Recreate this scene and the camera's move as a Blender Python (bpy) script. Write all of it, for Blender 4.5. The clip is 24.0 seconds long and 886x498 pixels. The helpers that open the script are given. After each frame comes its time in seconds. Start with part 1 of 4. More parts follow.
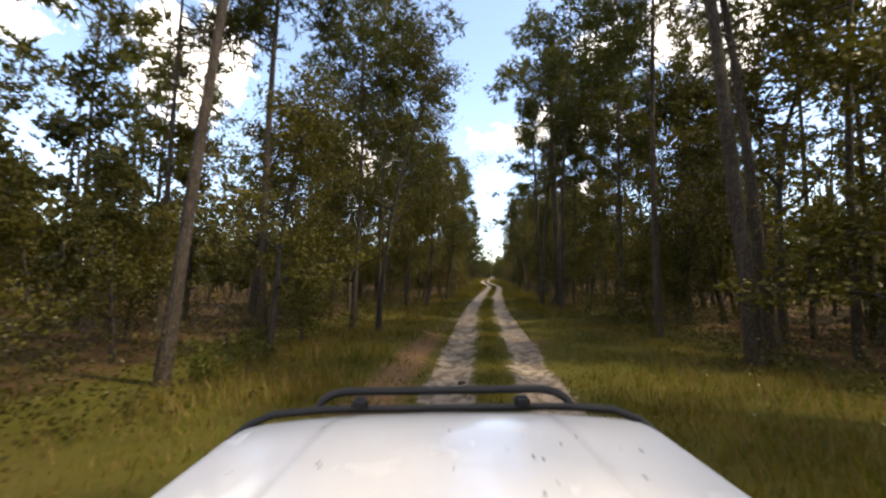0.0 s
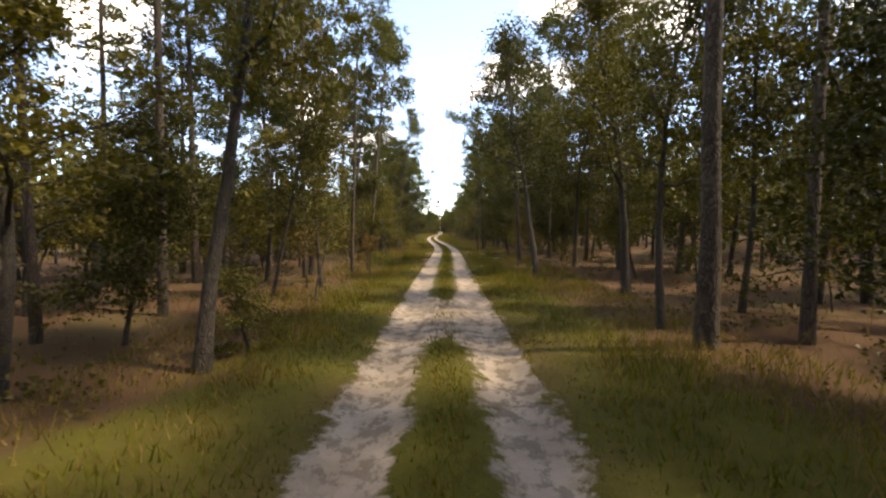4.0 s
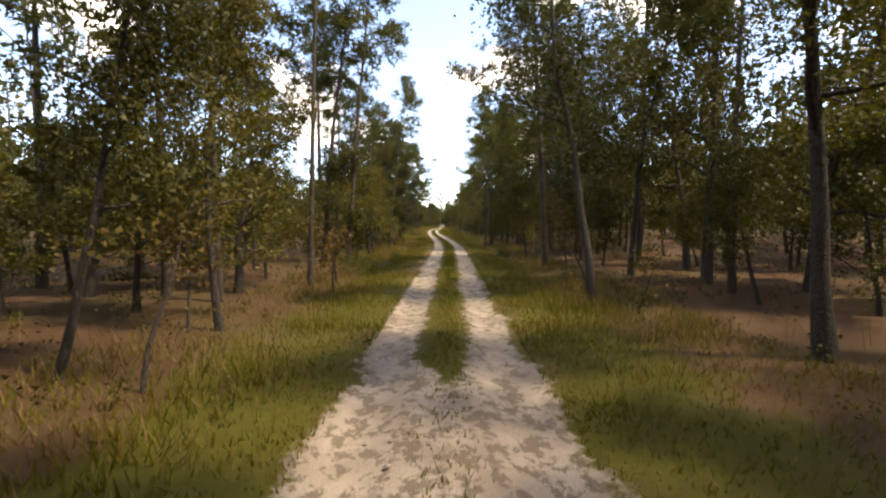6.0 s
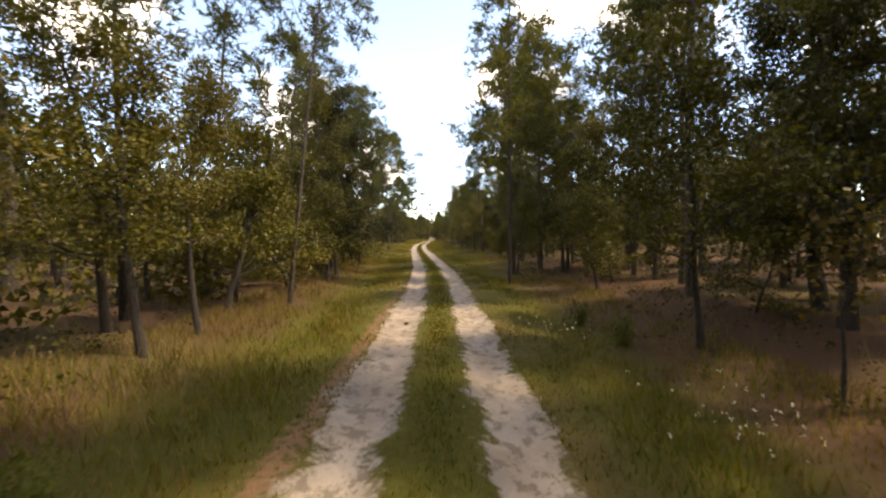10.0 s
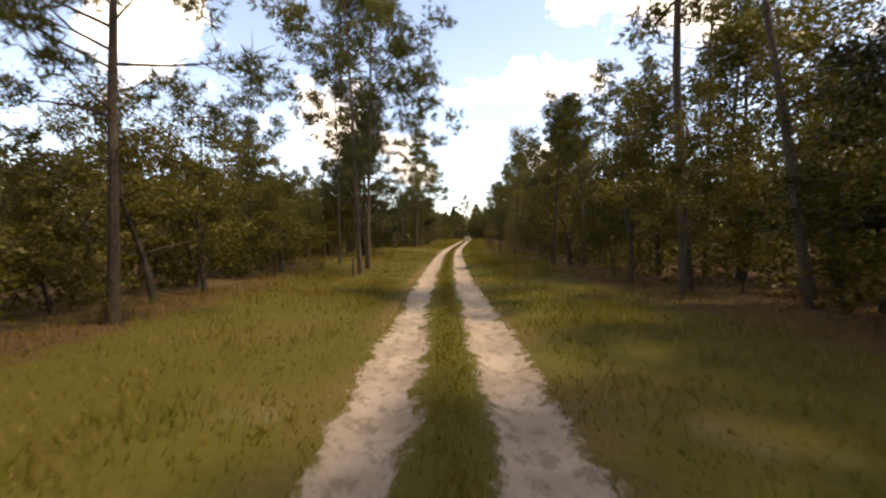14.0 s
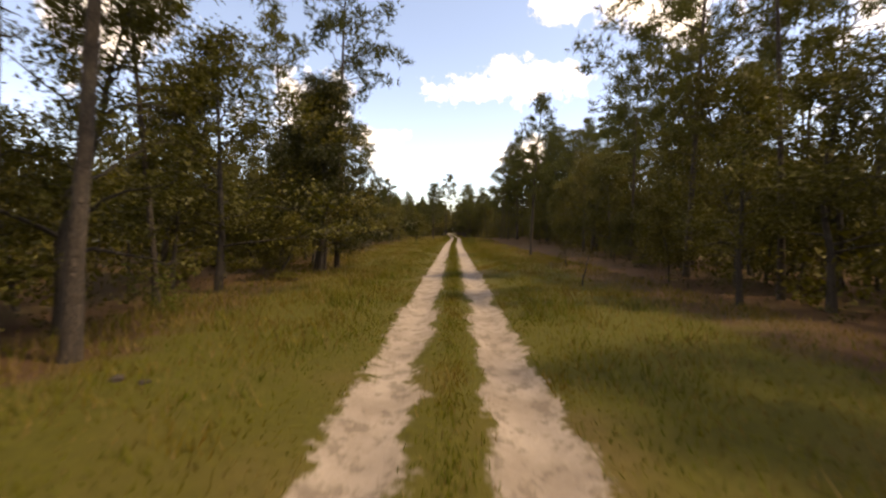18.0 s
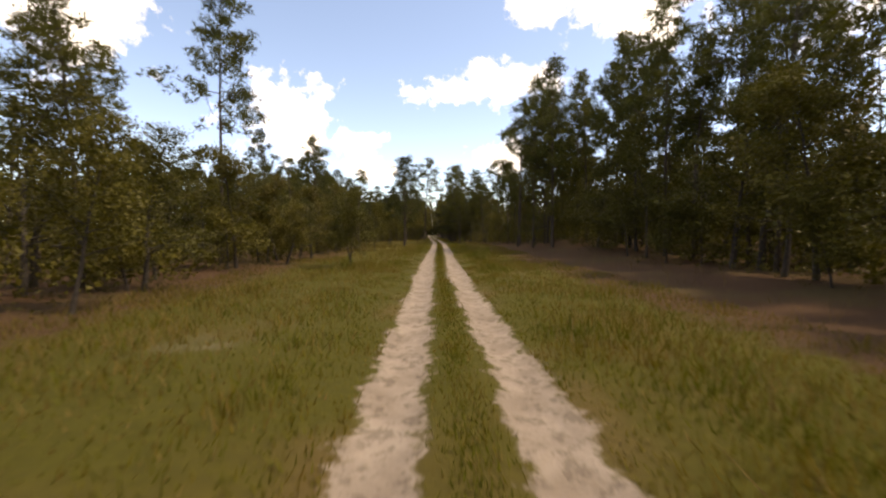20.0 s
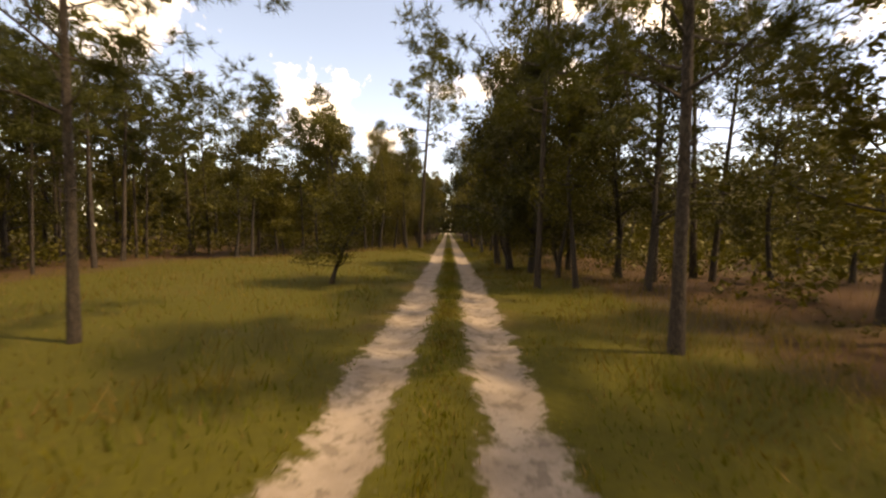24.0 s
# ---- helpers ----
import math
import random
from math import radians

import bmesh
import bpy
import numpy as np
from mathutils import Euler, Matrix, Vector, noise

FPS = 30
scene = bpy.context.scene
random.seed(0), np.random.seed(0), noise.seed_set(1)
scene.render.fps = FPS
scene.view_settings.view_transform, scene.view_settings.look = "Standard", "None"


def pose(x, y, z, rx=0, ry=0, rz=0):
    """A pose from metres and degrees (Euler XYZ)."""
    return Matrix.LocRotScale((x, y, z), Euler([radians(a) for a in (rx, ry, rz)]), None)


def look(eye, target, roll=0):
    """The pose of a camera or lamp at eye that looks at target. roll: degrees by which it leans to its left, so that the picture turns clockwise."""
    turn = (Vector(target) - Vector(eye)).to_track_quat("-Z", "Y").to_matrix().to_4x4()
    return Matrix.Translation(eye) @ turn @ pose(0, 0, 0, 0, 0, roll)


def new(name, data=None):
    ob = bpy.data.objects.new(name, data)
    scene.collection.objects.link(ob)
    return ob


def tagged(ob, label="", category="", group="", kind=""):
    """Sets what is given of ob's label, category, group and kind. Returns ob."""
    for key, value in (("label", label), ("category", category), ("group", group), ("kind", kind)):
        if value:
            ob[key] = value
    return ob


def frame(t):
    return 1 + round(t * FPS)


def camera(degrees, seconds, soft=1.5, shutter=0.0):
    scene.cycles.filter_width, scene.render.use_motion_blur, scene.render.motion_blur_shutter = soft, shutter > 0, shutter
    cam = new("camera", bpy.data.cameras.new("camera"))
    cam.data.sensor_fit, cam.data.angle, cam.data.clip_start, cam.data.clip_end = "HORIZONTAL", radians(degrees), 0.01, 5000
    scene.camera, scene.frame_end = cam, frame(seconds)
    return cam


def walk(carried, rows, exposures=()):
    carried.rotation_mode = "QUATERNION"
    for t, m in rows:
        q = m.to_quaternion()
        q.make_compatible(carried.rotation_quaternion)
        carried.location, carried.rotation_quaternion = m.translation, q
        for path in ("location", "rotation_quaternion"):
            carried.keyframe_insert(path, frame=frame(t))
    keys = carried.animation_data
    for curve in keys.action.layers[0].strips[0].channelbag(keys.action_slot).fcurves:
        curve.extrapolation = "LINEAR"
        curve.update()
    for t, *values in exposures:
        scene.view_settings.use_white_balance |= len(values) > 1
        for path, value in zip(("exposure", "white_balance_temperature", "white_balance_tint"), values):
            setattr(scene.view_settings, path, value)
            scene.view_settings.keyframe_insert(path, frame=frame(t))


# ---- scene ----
cam = camera(92.0, 24.0, soft=2.3, shutter=0.12)
# seconds, x, y, z, yaw, pitch, roll
PATH = [
    (0.0, 0.00, -0.00, 1.92, 6.18, 3.51, -0.40),
    (0.5, -0.10, 5.19, 1.89, 3.52, 4.41, -0.44),
    (1.0, -0.19, 10.25, 1.93, 1.36, 1.97, -0.15),
    (1.5, -0.24, 14.69, 1.97, 0.89, 0.35, 0.21),
    (2.0, -0.28, 18.40, 1.97, 0.93, 0.93, 0.04),
    (2.5, -0.30, 21.42, 1.98, 0.07, -2.30, 0.13),
    (3.0, -0.29, 24.12, 1.95, -0.48, -2.63, 0.01),
    (3.5, -0.25, 26.53, 1.95, -0.77, -2.43, -0.09),
    (4.0, -0.20, 28.70, 1.95, -0.85, -2.48, -0.27),
    (4.5, -0.15, 30.68, 1.93, -0.77, -2.75, -0.72),
    (5.0, -0.12, 32.50, 1.94, -0.58, -2.73, -0.36),
    (5.5, -0.09, 34.01, 1.94, -0.57, -3.00, 0.02),
    (6.0, -0.08, 35.25, 1.97, -0.60, -3.42, -0.36),
    (6.5, -0.08, 36.49, 1.98, -1.03, -3.01, 0.31),
    (7.0, -0.07, 37.85, 1.94, -1.23, -1.85, 0.92),
    (7.5, -0.03, 39.55, 1.92, -1.21, -1.22, 1.10),
    (8.0, 0.04, 41.98, 1.92, -1.33, -1.57, 0.96),
    (8.5, 0.13, 44.65, 1.97, -1.89, -1.20, 0.20),
    (9.0, 0.21, 47.46, 1.97, -2.47, -1.80, -0.27),
    (9.5, 0.32, 50.69, 1.96, -1.97, -2.08, -0.65),
    (10.0, 0.43, 54.07, 1.98, -1.90, -1.74, -0.08),
    (10.5, 0.53, 57.85, 1.93, -1.60, -1.64, 0.17),
    (11.0, 0.60, 62.19, 1.93, -2.10, -1.62, 0.52),
    (11.5, 0.60, 66.48, 1.93, -1.66, -2.07, 0.81),
    (12.0, 0.57, 71.12, 1.95, -0.94, -2.46, 0.34),
    (12.5, 0.50, 76.13, 1.95, -0.05, -2.64, 0.21),
    (13.0, 0.39, 81.55, 1.95, 0.92, -2.71, 0.30),
    (13.5, 0.23, 87.38, 1.96, 1.88, -2.59, 0.69),
    (14.0, 0.02, 93.67, 1.94, 2.73, -1.88, 0.56),
    (14.5, -0.24, 100.51, 1.93, 3.13, -1.94, 0.18),
    (15.0, -0.54, 107.95, 1.94, 3.38, -2.32, -0.21),
    (15.5, -0.82, 115.56, 1.97, 3.41, -1.95, -0.46),
    (16.0, -1.04, 123.05, 1.96, 3.10, -2.48, -0.34),
    (16.5, -1.18, 130.17, 1.93, 2.01, -1.65, -1.29),
    (17.0, -1.25, 137.62, 1.92, 0.52, -2.35, -1.15),
    (17.5, -1.28, 145.50, 1.94, 1.80, -2.45, -0.50),
    (18.0, -1.26, 153.94, 1.94, -0.01, -2.43, -0.49),
    (18.5, -1.21, 162.51, 1.95, -0.37, -2.12, -0.21),
    (19.0, -1.10, 171.20, 1.95, -1.07, -2.12, -0.04),
    (19.5, -0.95, 180.01, 1.95, -1.89, -2.17, 0.10),
    (20.0, -0.74, 188.96, 1.95, -2.62, -2.16, 0.34),
    (20.5, -0.47, 198.08, 1.95, -3.05, -2.11, 0.92),
    (21.0, -0.14, 207.37, 1.98, -2.97, -2.09, 1.16),
    (21.5, 0.22, 216.67, 1.96, -2.60, -2.16, 0.55),
    (22.0, 0.59, 225.74, 1.92, -2.49, -2.80, -0.11),
    (22.5, 0.97, 234.34, 1.95, -2.08, -1.99, -0.43),
    (23.0, 1.34, 242.22, 1.91, -0.20, -2.55, -1.33),
    (23.5, 1.70, 249.68, 1.94, 0.39, -1.94, -0.95),
    (24.0, 2.04, 256.87, 1.92, 0.37, -2.60, -0.53),
]
EXPOSURES = [(0, 0.6, 7900, 13), (1, 1.05, 7600, 13), (2, 1.22, 8400, 14.5), (2.5, 1.2, 8400, 14.5), (5, 1.0, 8100, 13), (6, 1.0, 8200, 14), (7, 1.05, 8500, 15.5), (8, 1.15, 8700, 16), (10, 1.05, 8700, 15), (11.5, 0.9, 8800, 15), (14, 0.5, 9500, 18),
             (16, 0.35, 9500, 17.5), (17, 0.25, 9600, 18), (18, 0.2, 9900, 20), (21, 0.05, 8800, 16.5), (22.5, 0.05, 8900, 17.5), (23, 0.25, 9300, 17.5), (24, 0.38, 12500, 20.5)]
walk(cam, [(t, pose(x, y, z, 90 + p, r, yaw)) for t, x, y, z, yaw, p, r in PATH], EXPOSURES)

rnd = random.Random(11)

# ---------------------------------------------------------------- sky and sun
SUN_AZ, SUN_EL = 98.0, 58.0          # degrees clockwise from the way ahead, and above the horizon


def sky():
    world = bpy.data.worlds.new("sky")
    scene.world = world
    world.use_nodes = True
    nt = world.node_tree
    nt.nodes.clear()
    N, L = nt.nodes.new, nt.links.new
    out, bg = N("ShaderNodeOutputWorld"), N("ShaderNodeBackground")
    tex = N("ShaderNodeTexSky")
    tex.sky_type, tex.sun_disc = "NISHITA", False
    tex.sun_elevation, tex.sun_rotation = radians(SUN_EL), radians(SUN_AZ)
    tex.dust_density, tex.air_density, tex.ozone_density = 0.4, 0.85, 3.0
    co = N("ShaderNodeTexCoord")
    # cumulus banks: soft balls of direction, broken up by noise
    puff = N("ShaderNodeTexNoise")
    puff.inputs["Scale"].default_value, puff.inputs["Detail"].default_value = 13.0, 9.0
    puff.inputs["Roughness"].default_value = 0.62
    L(co.outputs["Generated"], puff.inputs["Vector"])
    total = None
    for az, el, size, wide in CLOUDS:
        d = Vector((math.sin(radians(az)) * math.cos(radians(el)), math.cos(radians(az)) * math.cos(radians(el)), math.sin(radians(el))))
        sub = N("ShaderNodeVectorMath")
        sub.operation = "SUBTRACT"
        L(co.outputs["Generated"], sub.inputs[0])
        sub.inputs[1].default_value = d
        sc = N("ShaderNodeVectorMath")
        sc.operation = "MULTIPLY"
        L(sub.outputs[0], sc.inputs[0])
        sc.inputs[1].default_value = (1 / (size * wide), 1 / (size * wide), 1 / size)
        ln = N("ShaderNodeVectorMath")
        ln.operation = "LENGTH"
        L(sc.outputs[0], ln.inputs[0])
        inv = N("ShaderNodeMath")
        inv.operation = "SUBTRACT"
        inv.inputs[0].default_value = 1.0
        L(ln.outputs["Value"], inv.inputs[1])
        if total is None:
            total = inv
        else:
            mx = N("ShaderNodeMath")
            mx.operation = "MAXIMUM"
            L(total.outputs[0], mx.inputs[0])
            L(inv.outputs[0], mx.inputs[1])
            total = mx
    amount = N("ShaderNodeMath")
    amount.operation = "MULTIPLY_ADD"
    amount.inputs[1].default_value, amount.inputs[2].default_value = 4.4, -2.25
    L(puff.outputs["Fac"], amount.inputs[0])
    add = N("ShaderNodeMath")
    add.operation = "ADD"
    L(total.outputs[0], add.inputs[0])
    L(amount.outputs[0], add.inputs[1])
    edge = N("ShaderNodeMapRange")
    edge.inputs["From Min"].default_value, edge.inputs["From Max"].default_value = -0.15, 0.42
    L(add.outputs[0], edge.inputs["Value"])
    shade = N("ShaderNodeMapRange")
    shade.inputs["From Min"].default_value, shade.inputs["From Max"].default_value = 0.3, 0.7
    shade.inputs["To Min"].default_value, shade.inputs["To Max"].default_value = 0.3, 1.0
    L(puff.outputs["Fac"], shade.inputs["Value"])
    white = N("ShaderNodeMix")
    white.data_type = "RGBA"
    white.inputs["A"].default_value, white.inputs["B"].default_value = (CLOUD_V * 0.8, CLOUD_V * 0.82, CLOUD_V * 0.9, 1), (CLOUD_V, CLOUD_V, CLOUD_V, 1)
    L(shade.outputs["Result"], white.inputs["Factor"])
    mix = N("ShaderNodeMix")
    mix.data_type = "RGBA"
    L(edge.outputs["Result"], mix.inputs["Factor"])
    L(tex.outputs["Color"], mix.inputs["A"])
    L(white.outputs["Result"], mix.inputs["B"])
    L(mix.outputs["Result"], bg.inputs["Color"])
    bg.inputs["Strength"].default_value = SKY_STRENGTH
    L(bg.outputs[0], out.inputs["Surface"])
    lamp = bpy.data.lights.new("sun", "SUN")
    lamp.energy, lamp.angle, lamp.color = SUN_STRENGTH, radians(3.0), (1.0, 0.9, 0.72)
    a, e = radians(SUN_AZ), radians(SUN_EL)
    ob = new("sun", lamp)
    ob.matrix_world = look((math.sin(a) * math.cos(e) * 100, math.cos(a) * math.cos(e) * 100, math.sin(e) * 100), (0, 0, 0))


# azimuth to the right of the way ahead, elevation, size, widening
CLOUDS = [(4, 18, 0.033, 2.4), (11, 19, 0.042, 2.6), (16, 28, 0.06, 1.4), (28, 28, 0.11, 1.7), (-17, 14.5, 0.085, 1.3), (-9, 12, 0.028, 2.4), (-38, 23, 0.12, 0.85), (11, 10, 0.03, 2.0), (-6, 8, 0.028, 2.2),
          (60, 32, 0.3, 1.2), (-80, 35, 0.3, 1.3), (150, 35, 0.4, 1.2), (-140, 40, 0.35, 1.3), (0, 75, 0.25, 1.0)]
CLOUD_V, SKY_STRENGTH, SUN_STRENGTH = 6.0, 0.33, 4.2
sky()


# ---------------------------------------------------------------- materials
def material(name):
    m = bpy.data.materials.new(name)
    m.use_nodes = True
    nt = m.node_tree
    return m, nt, nt.nodes["Principled BSDF"], nt.nodes.new, nt.links.new


def ramp(N, stops):
    r = N("ShaderNodeValToRGB")
    while len(r.color_ramp.elements) < len(stops):
        r.color_ramp.elements.new(0.5)
    for e, (p, c) in zip(r.color_ramp.elements, stops):
        e.position, e.color = p, (*c, 1)
    return r


def noise_node(N, L, co, scale, detail=5, rough=0.6):
    n = N("ShaderNodeTexNoise")
    n.inputs["Scale"].default_value, n.inputs["Detail"].default_value, n.inputs["Roughness"].default_value = scale, detail, rough
    L(co, n.inputs["Vector"])
    return n.outputs["Fac"]


def mixed(N, L, fac, a, b, kind="MIX"):
    m = N("ShaderNodeMix")
    m.data_type, m.blend_type = "RGBA", kind
    for key, v in (("Factor", fac), ("A", a), ("B", b)):
        if isinstance(v, (int, float)):
            m.inputs[key].default_value = v
        elif isinstance(v, tuple):
            m.inputs[key].default_value = (*v, 1)
        else:
            L(v, m.inputs[key])
    return m.outputs["Result"]


def math_node(N, L, op, a, b=0.0, c=0.0):
    m = N("ShaderNodeMath")
    m.operation = op
    for i, v in enumerate((a, b, c)):
        if isinstance(v, (int, float)):
            m.inputs[i].default_value = v
        else:
            L(v, m.inputs[i])
    return m.outputs[0]


def smooth(N, L, v, lo, hi):
    m = N("ShaderNodeMapRange")
    m.interpolation_type = "SMOOTHSTEP"
    m.inputs["From Min"].default_value, m.inputs["From Max"].default_value = lo, hi
    L(v, m.inputs["Value"])
    return m.outputs["Result"]


def bump(N, L, bsdf, height, strength, distance):
    b = N("ShaderNodeBump")
    b.inputs["Strength"].default_value, b.inputs["Distance"].default_value = strength, distance
    L(height, b.inputs["Height"])
    L(b.outputs[0], bsdf.inputs["Normal"])


def bark(name, dark, light, moss, plate):
    m, nt, b, N, L = material(name)
    co = N("ShaderNodeTexCoord").outputs["Object"]
    st = N("ShaderNodeMapping")
    st.inputs["Scale"].default_value = (1, 1, 0.16)
    wave = N("ShaderNodeTexNoise")
    wave.inputs["Scale"].default_value, wave.inputs["Detail"].default_value = 5.0, 4.0
    L(co, wave.inputs["Vector"])
    warp = N("ShaderNodeVectorMath")
    warp.operation = "MULTIPLY_ADD"
    warp.inputs[1].default_value = (0.22, 0.22, 0.9)
    L(wave.outputs["Color"], warp.inputs[0])
    L(co, warp.inputs[2])
    L(warp.outputs[0], st.inputs["Vector"])
    v = N("ShaderNodeTexVoronoi")
    v.feature = "DISTANCE_TO_EDGE"
    v.inputs["Scale"].default_value = plate
    L(st.outputs[0], v.inputs["Vector"])
    crack = smooth(N, L, v.outputs["Distance"], 0.0, 0.3)
    fine = noise_node(N, L, st.outputs[0], plate * 4, 6)
    broad = noise_node(N, L, co, 0.9, 3)
    info = N("ShaderNodeObjectInfo").outputs["Random"]
    col = mixed(N, L, fine, dark, light)
    col = mixed(N, L, math_node(N, L, "MULTIPLY_ADD", crack, 0.75, 0.25), tuple(c * 0.45 for c in dark), col)
    col = mixed(N, L, math_node(N, L, "MULTIPLY", smooth(N, L, broad, 0.5, 0.72), 0.55), col, moss)
    col = mixed(N, L, math_node(N, L, "MULTIPLY", info, 0.35), col, dark)
    L(col, b.inputs["Base Color"])
    b.inputs["Roughness"].default_value = 0.92
    bump(N, L, b, mixed(N, L, 0.35, crack, fine), 0.8, 0.03)
    return m


def foliage(name, colours, rough=0.5, glow=0.3, patch=0.0):
    """Leaves: colour by tree, by leaf and by broad patch, light shining through."""
    m, nt, b, N, L = material(name)
    geo = N("ShaderNodeNewGeometry").outputs["Random Per Island"]
    tone = N("ShaderNodeAttribute")
    tone.attribute_name = "tone"
    info = math_node(N, L, "FRACT", math_node(N, L, "ADD", N("ShaderNodeObjectInfo").outputs["Random"], tone.outputs["Fac"]))
    if patch:
        co = N("ShaderNodeTexCoord").outputs["Object"]
        info = smooth(N, L, noise_node(N, L, co, patch, 5, 0.65), 0.36, 0.66)
    mixv = math_node(N, L, "ADD", math_node(N, L, "MULTIPLY", geo, 0.34), math_node(N, L, "MULTIPLY", info, 0.66))
    r = ramp(N, [(i / (len(colours) - 1), c) for i, c in enumerate(colours)])
    L(mixv, r.inputs[0])
    b.inputs["Roughness"].default_value, b.inputs["Specular IOR Level"].default_value = rough, 0.12
    L(r.outputs[0], b.inputs["Base Color"])
    tr = N("ShaderNodeBsdfTranslucent")
    warm = mixed(N, L, 1.0, r.outputs[0], (1.25, 1.35, 0.5), "MULTIPLY")
    L(warm, tr.inputs["Color"])
    ms = N("ShaderNodeMixShader")
    ms.inputs[0].default_value = glow
    L(b.outputs[0], ms.inputs[1])
    L(tr.outputs[0], ms.inputs[2])
    L(ms.outputs[0], nt.nodes["Material Output"].inputs["Surface"])
    return m


def ground_material():
    m, nt, b, N, L = material("sandy_forest_ground")
    uvn = N("ShaderNodeUVMap").outputs[0]
    sep = N("ShaderNodeSeparateXYZ")
    L(uvn, sep.inputs[0])
    u = sep.outputs["X"]
    co = N("ShaderNodeTexCoord").outputs["Object"]
    lawn = N("ShaderNodeAttribute")
    lawn.attribute_name = "lawn"
    lawn = lawn.outputs["Fac"]
    earth = N("ShaderNodeAttribute")
    earth.attribute_name = "dirt"
    crumbled, trodden = N("ShaderNodeAttribute"), N("ShaderNodeAttribute")
    crumbled.attribute_name, trodden.attribute_name = "crumbled", "trodden"
    worn_out = crumbled.outputs["Fac"]
    wob = noise_node(N, L, co, 1.3, 4)
    tiny = noise_node(N, L, co, 9.0, 4)
    grit = noise_node(N, L, co, 60.0, 3)
    wide = noise_node(N, L, co, 0.22, 3)
    shift = math_node(N, L, "ADD", math_node(N, L, "MULTIPLY", math_node(N, L, "SUBTRACT", wob, 0.5), 0.75),
                      math_node(N, L, "MULTIPLY", math_node(N, L, "SUBTRACT", noise_node(N, L, co, 5.0, 7, 0.75), 0.5), 0.7))
    shift = math_node(N, L, "ADD", shift, math_node(N, L, "MULTIPLY", math_node(N, L, "SUBTRACT", noise_node(N, L, co, 0.3, 2), 0.47), 0.55))
    a = math_node(N, L, "ABSOLUTE", math_node(N, L, "ADD", u, 0.83))
    c = math_node(N, L, "ABSOLUTE", math_node(N, L, "SUBTRACT", u, 0.8))
    off = math_node(N, L, "ADD", math_node(N, L, "MINIMUM", a, c), shift)
    off = math_node(N, L, "MULTIPLY_ADD", trodden.outputs["Fac"], -0.55, off)
    rut = math_node(N, L, "SUBTRACT", 1.0, smooth(N, L, off, 0.33, 0.47))
    edge = math_node(N, L, "SUBTRACT", 1.0, smooth(N, L, off, 0.55, 1.1))
    sand = mixed(N, L, smooth(N, L, wob, 0.3, 0.7), (0.165, 0.132, 0.106), (0.27, 0.228, 0.19))
    sand = mixed(N, L, math_node(N, L, "MULTIPLY", smooth(N, L, tiny, 0.55, 0.75), 0.6), sand, (0.13, 0.095, 0.065))
    flat = N("ShaderNodeMapping")
    flat.inputs["Scale"].default_value = (1.5, 1.2, 1)
    L(co, flat.inputs["Vector"])
    pits = noise_node(N, L, flat.outputs[0], 2.9, 7, 0.74)
    sand = mixed(N, L, math_node(N, L, "MULTIPLY", smooth(N, L, math_node(N, L, "MULTIPLY_ADD", worn_out, 0.04, pits), 0.515, 0.575),
                                     math_node(N, L, "MULTIPLY_ADD", worn_out, 0.35, 0.6)), sand, (0.066, 0.049, 0.033))
    sand = mixed(N, L, 0.14, sand, mixed(N, L, grit, (0.1, 0.08, 0.062), (0.6, 0.54, 0.46)))
    litter = mixed(N, L, noise_node(N, L, co, 16.0, 6, 0.75), (0.02, 0.013, 0.008), (0.095, 0.052, 0.027))
    litter = mixed(N, L, math_node(N, L, "MULTIPLY", smooth(N, L, wide, 0.45, 0.7), 0.5), litter, (0.06, 0.055, 0.02))
    turf = mixed(N, L, tiny, (0.03, 0.03, 0.005), (0.076, 0.07, 0.009))
    turf = mixed(N, L, math_node(N, L, "MULTIPLY", smooth(N, L, wide, 0.5, 0.75), 0.5), turf, (0.085, 0.058, 0.02))
    dirt = mixed(N, L, tiny, (0.085, 0.048, 0.028), (0.18, 0.105, 0.06))
    lw = math_node(N, L, "ADD", lawn, math_node(N, L, "MULTIPLY", math_node(N, L, "SUBTRACT", wob, 0.5), 0.9))
    base = mixed(N, L, smooth(N, L, lw, 0.3, 0.7), litter, turf)
    patch = math_node(N, L, "MULTIPLY", smooth(N, L, noise_node(N, L, co, 0.16, 4), 0.66, 0.76), smooth(N, L, wob, 0.35, 0.6))
    base = mixed(N, L, math_node(N, L, "MULTIPLY", patch, 0.2), base, sand)
    outer = smooth(N, L, math_node(N, L, "ABSOLUTE", u), 1.05, 1.2)
    worn = math_node(N, L, "MULTIPLY", smooth(N, L, wide, 0.45, 0.62), 0.22)
    base = mixed(N, L, math_node(N, L, "MULTIPLY", math_node(N, L, "MULTIPLY", edge, outer), worn), base, dirt)
    ragged = math_node(N, L, "ADD", earth.outputs["Fac"], math_node(N, L, "MULTIPLY", math_node(N, L, "SUBTRACT", tiny, 0.5), 1.2))
    base = mixed(N, L, math_node(N, L, "MULTIPLY", smooth(N, L, ragged, 0.4, 0.7), 0.9), base, dirt)
    brush = mixed(N, L, noise_node(N, L, co, 0.35, 8, 0.75), (0.018, 0.022, 0.008), (0.085, 0.075, 0.025))
    base = mixed(N, L, smooth(N, L, math_node(N, L, "ABSOLUTE", u), 45.0, 75.0), base, brush)
    base = mixed(N, L, rut, base, sand)
    L(base, b.inputs["Base Color"])
    b.inputs["Roughness"].default_value, b.inputs["Specular IOR Level"].default_value = 0.95, 0.15
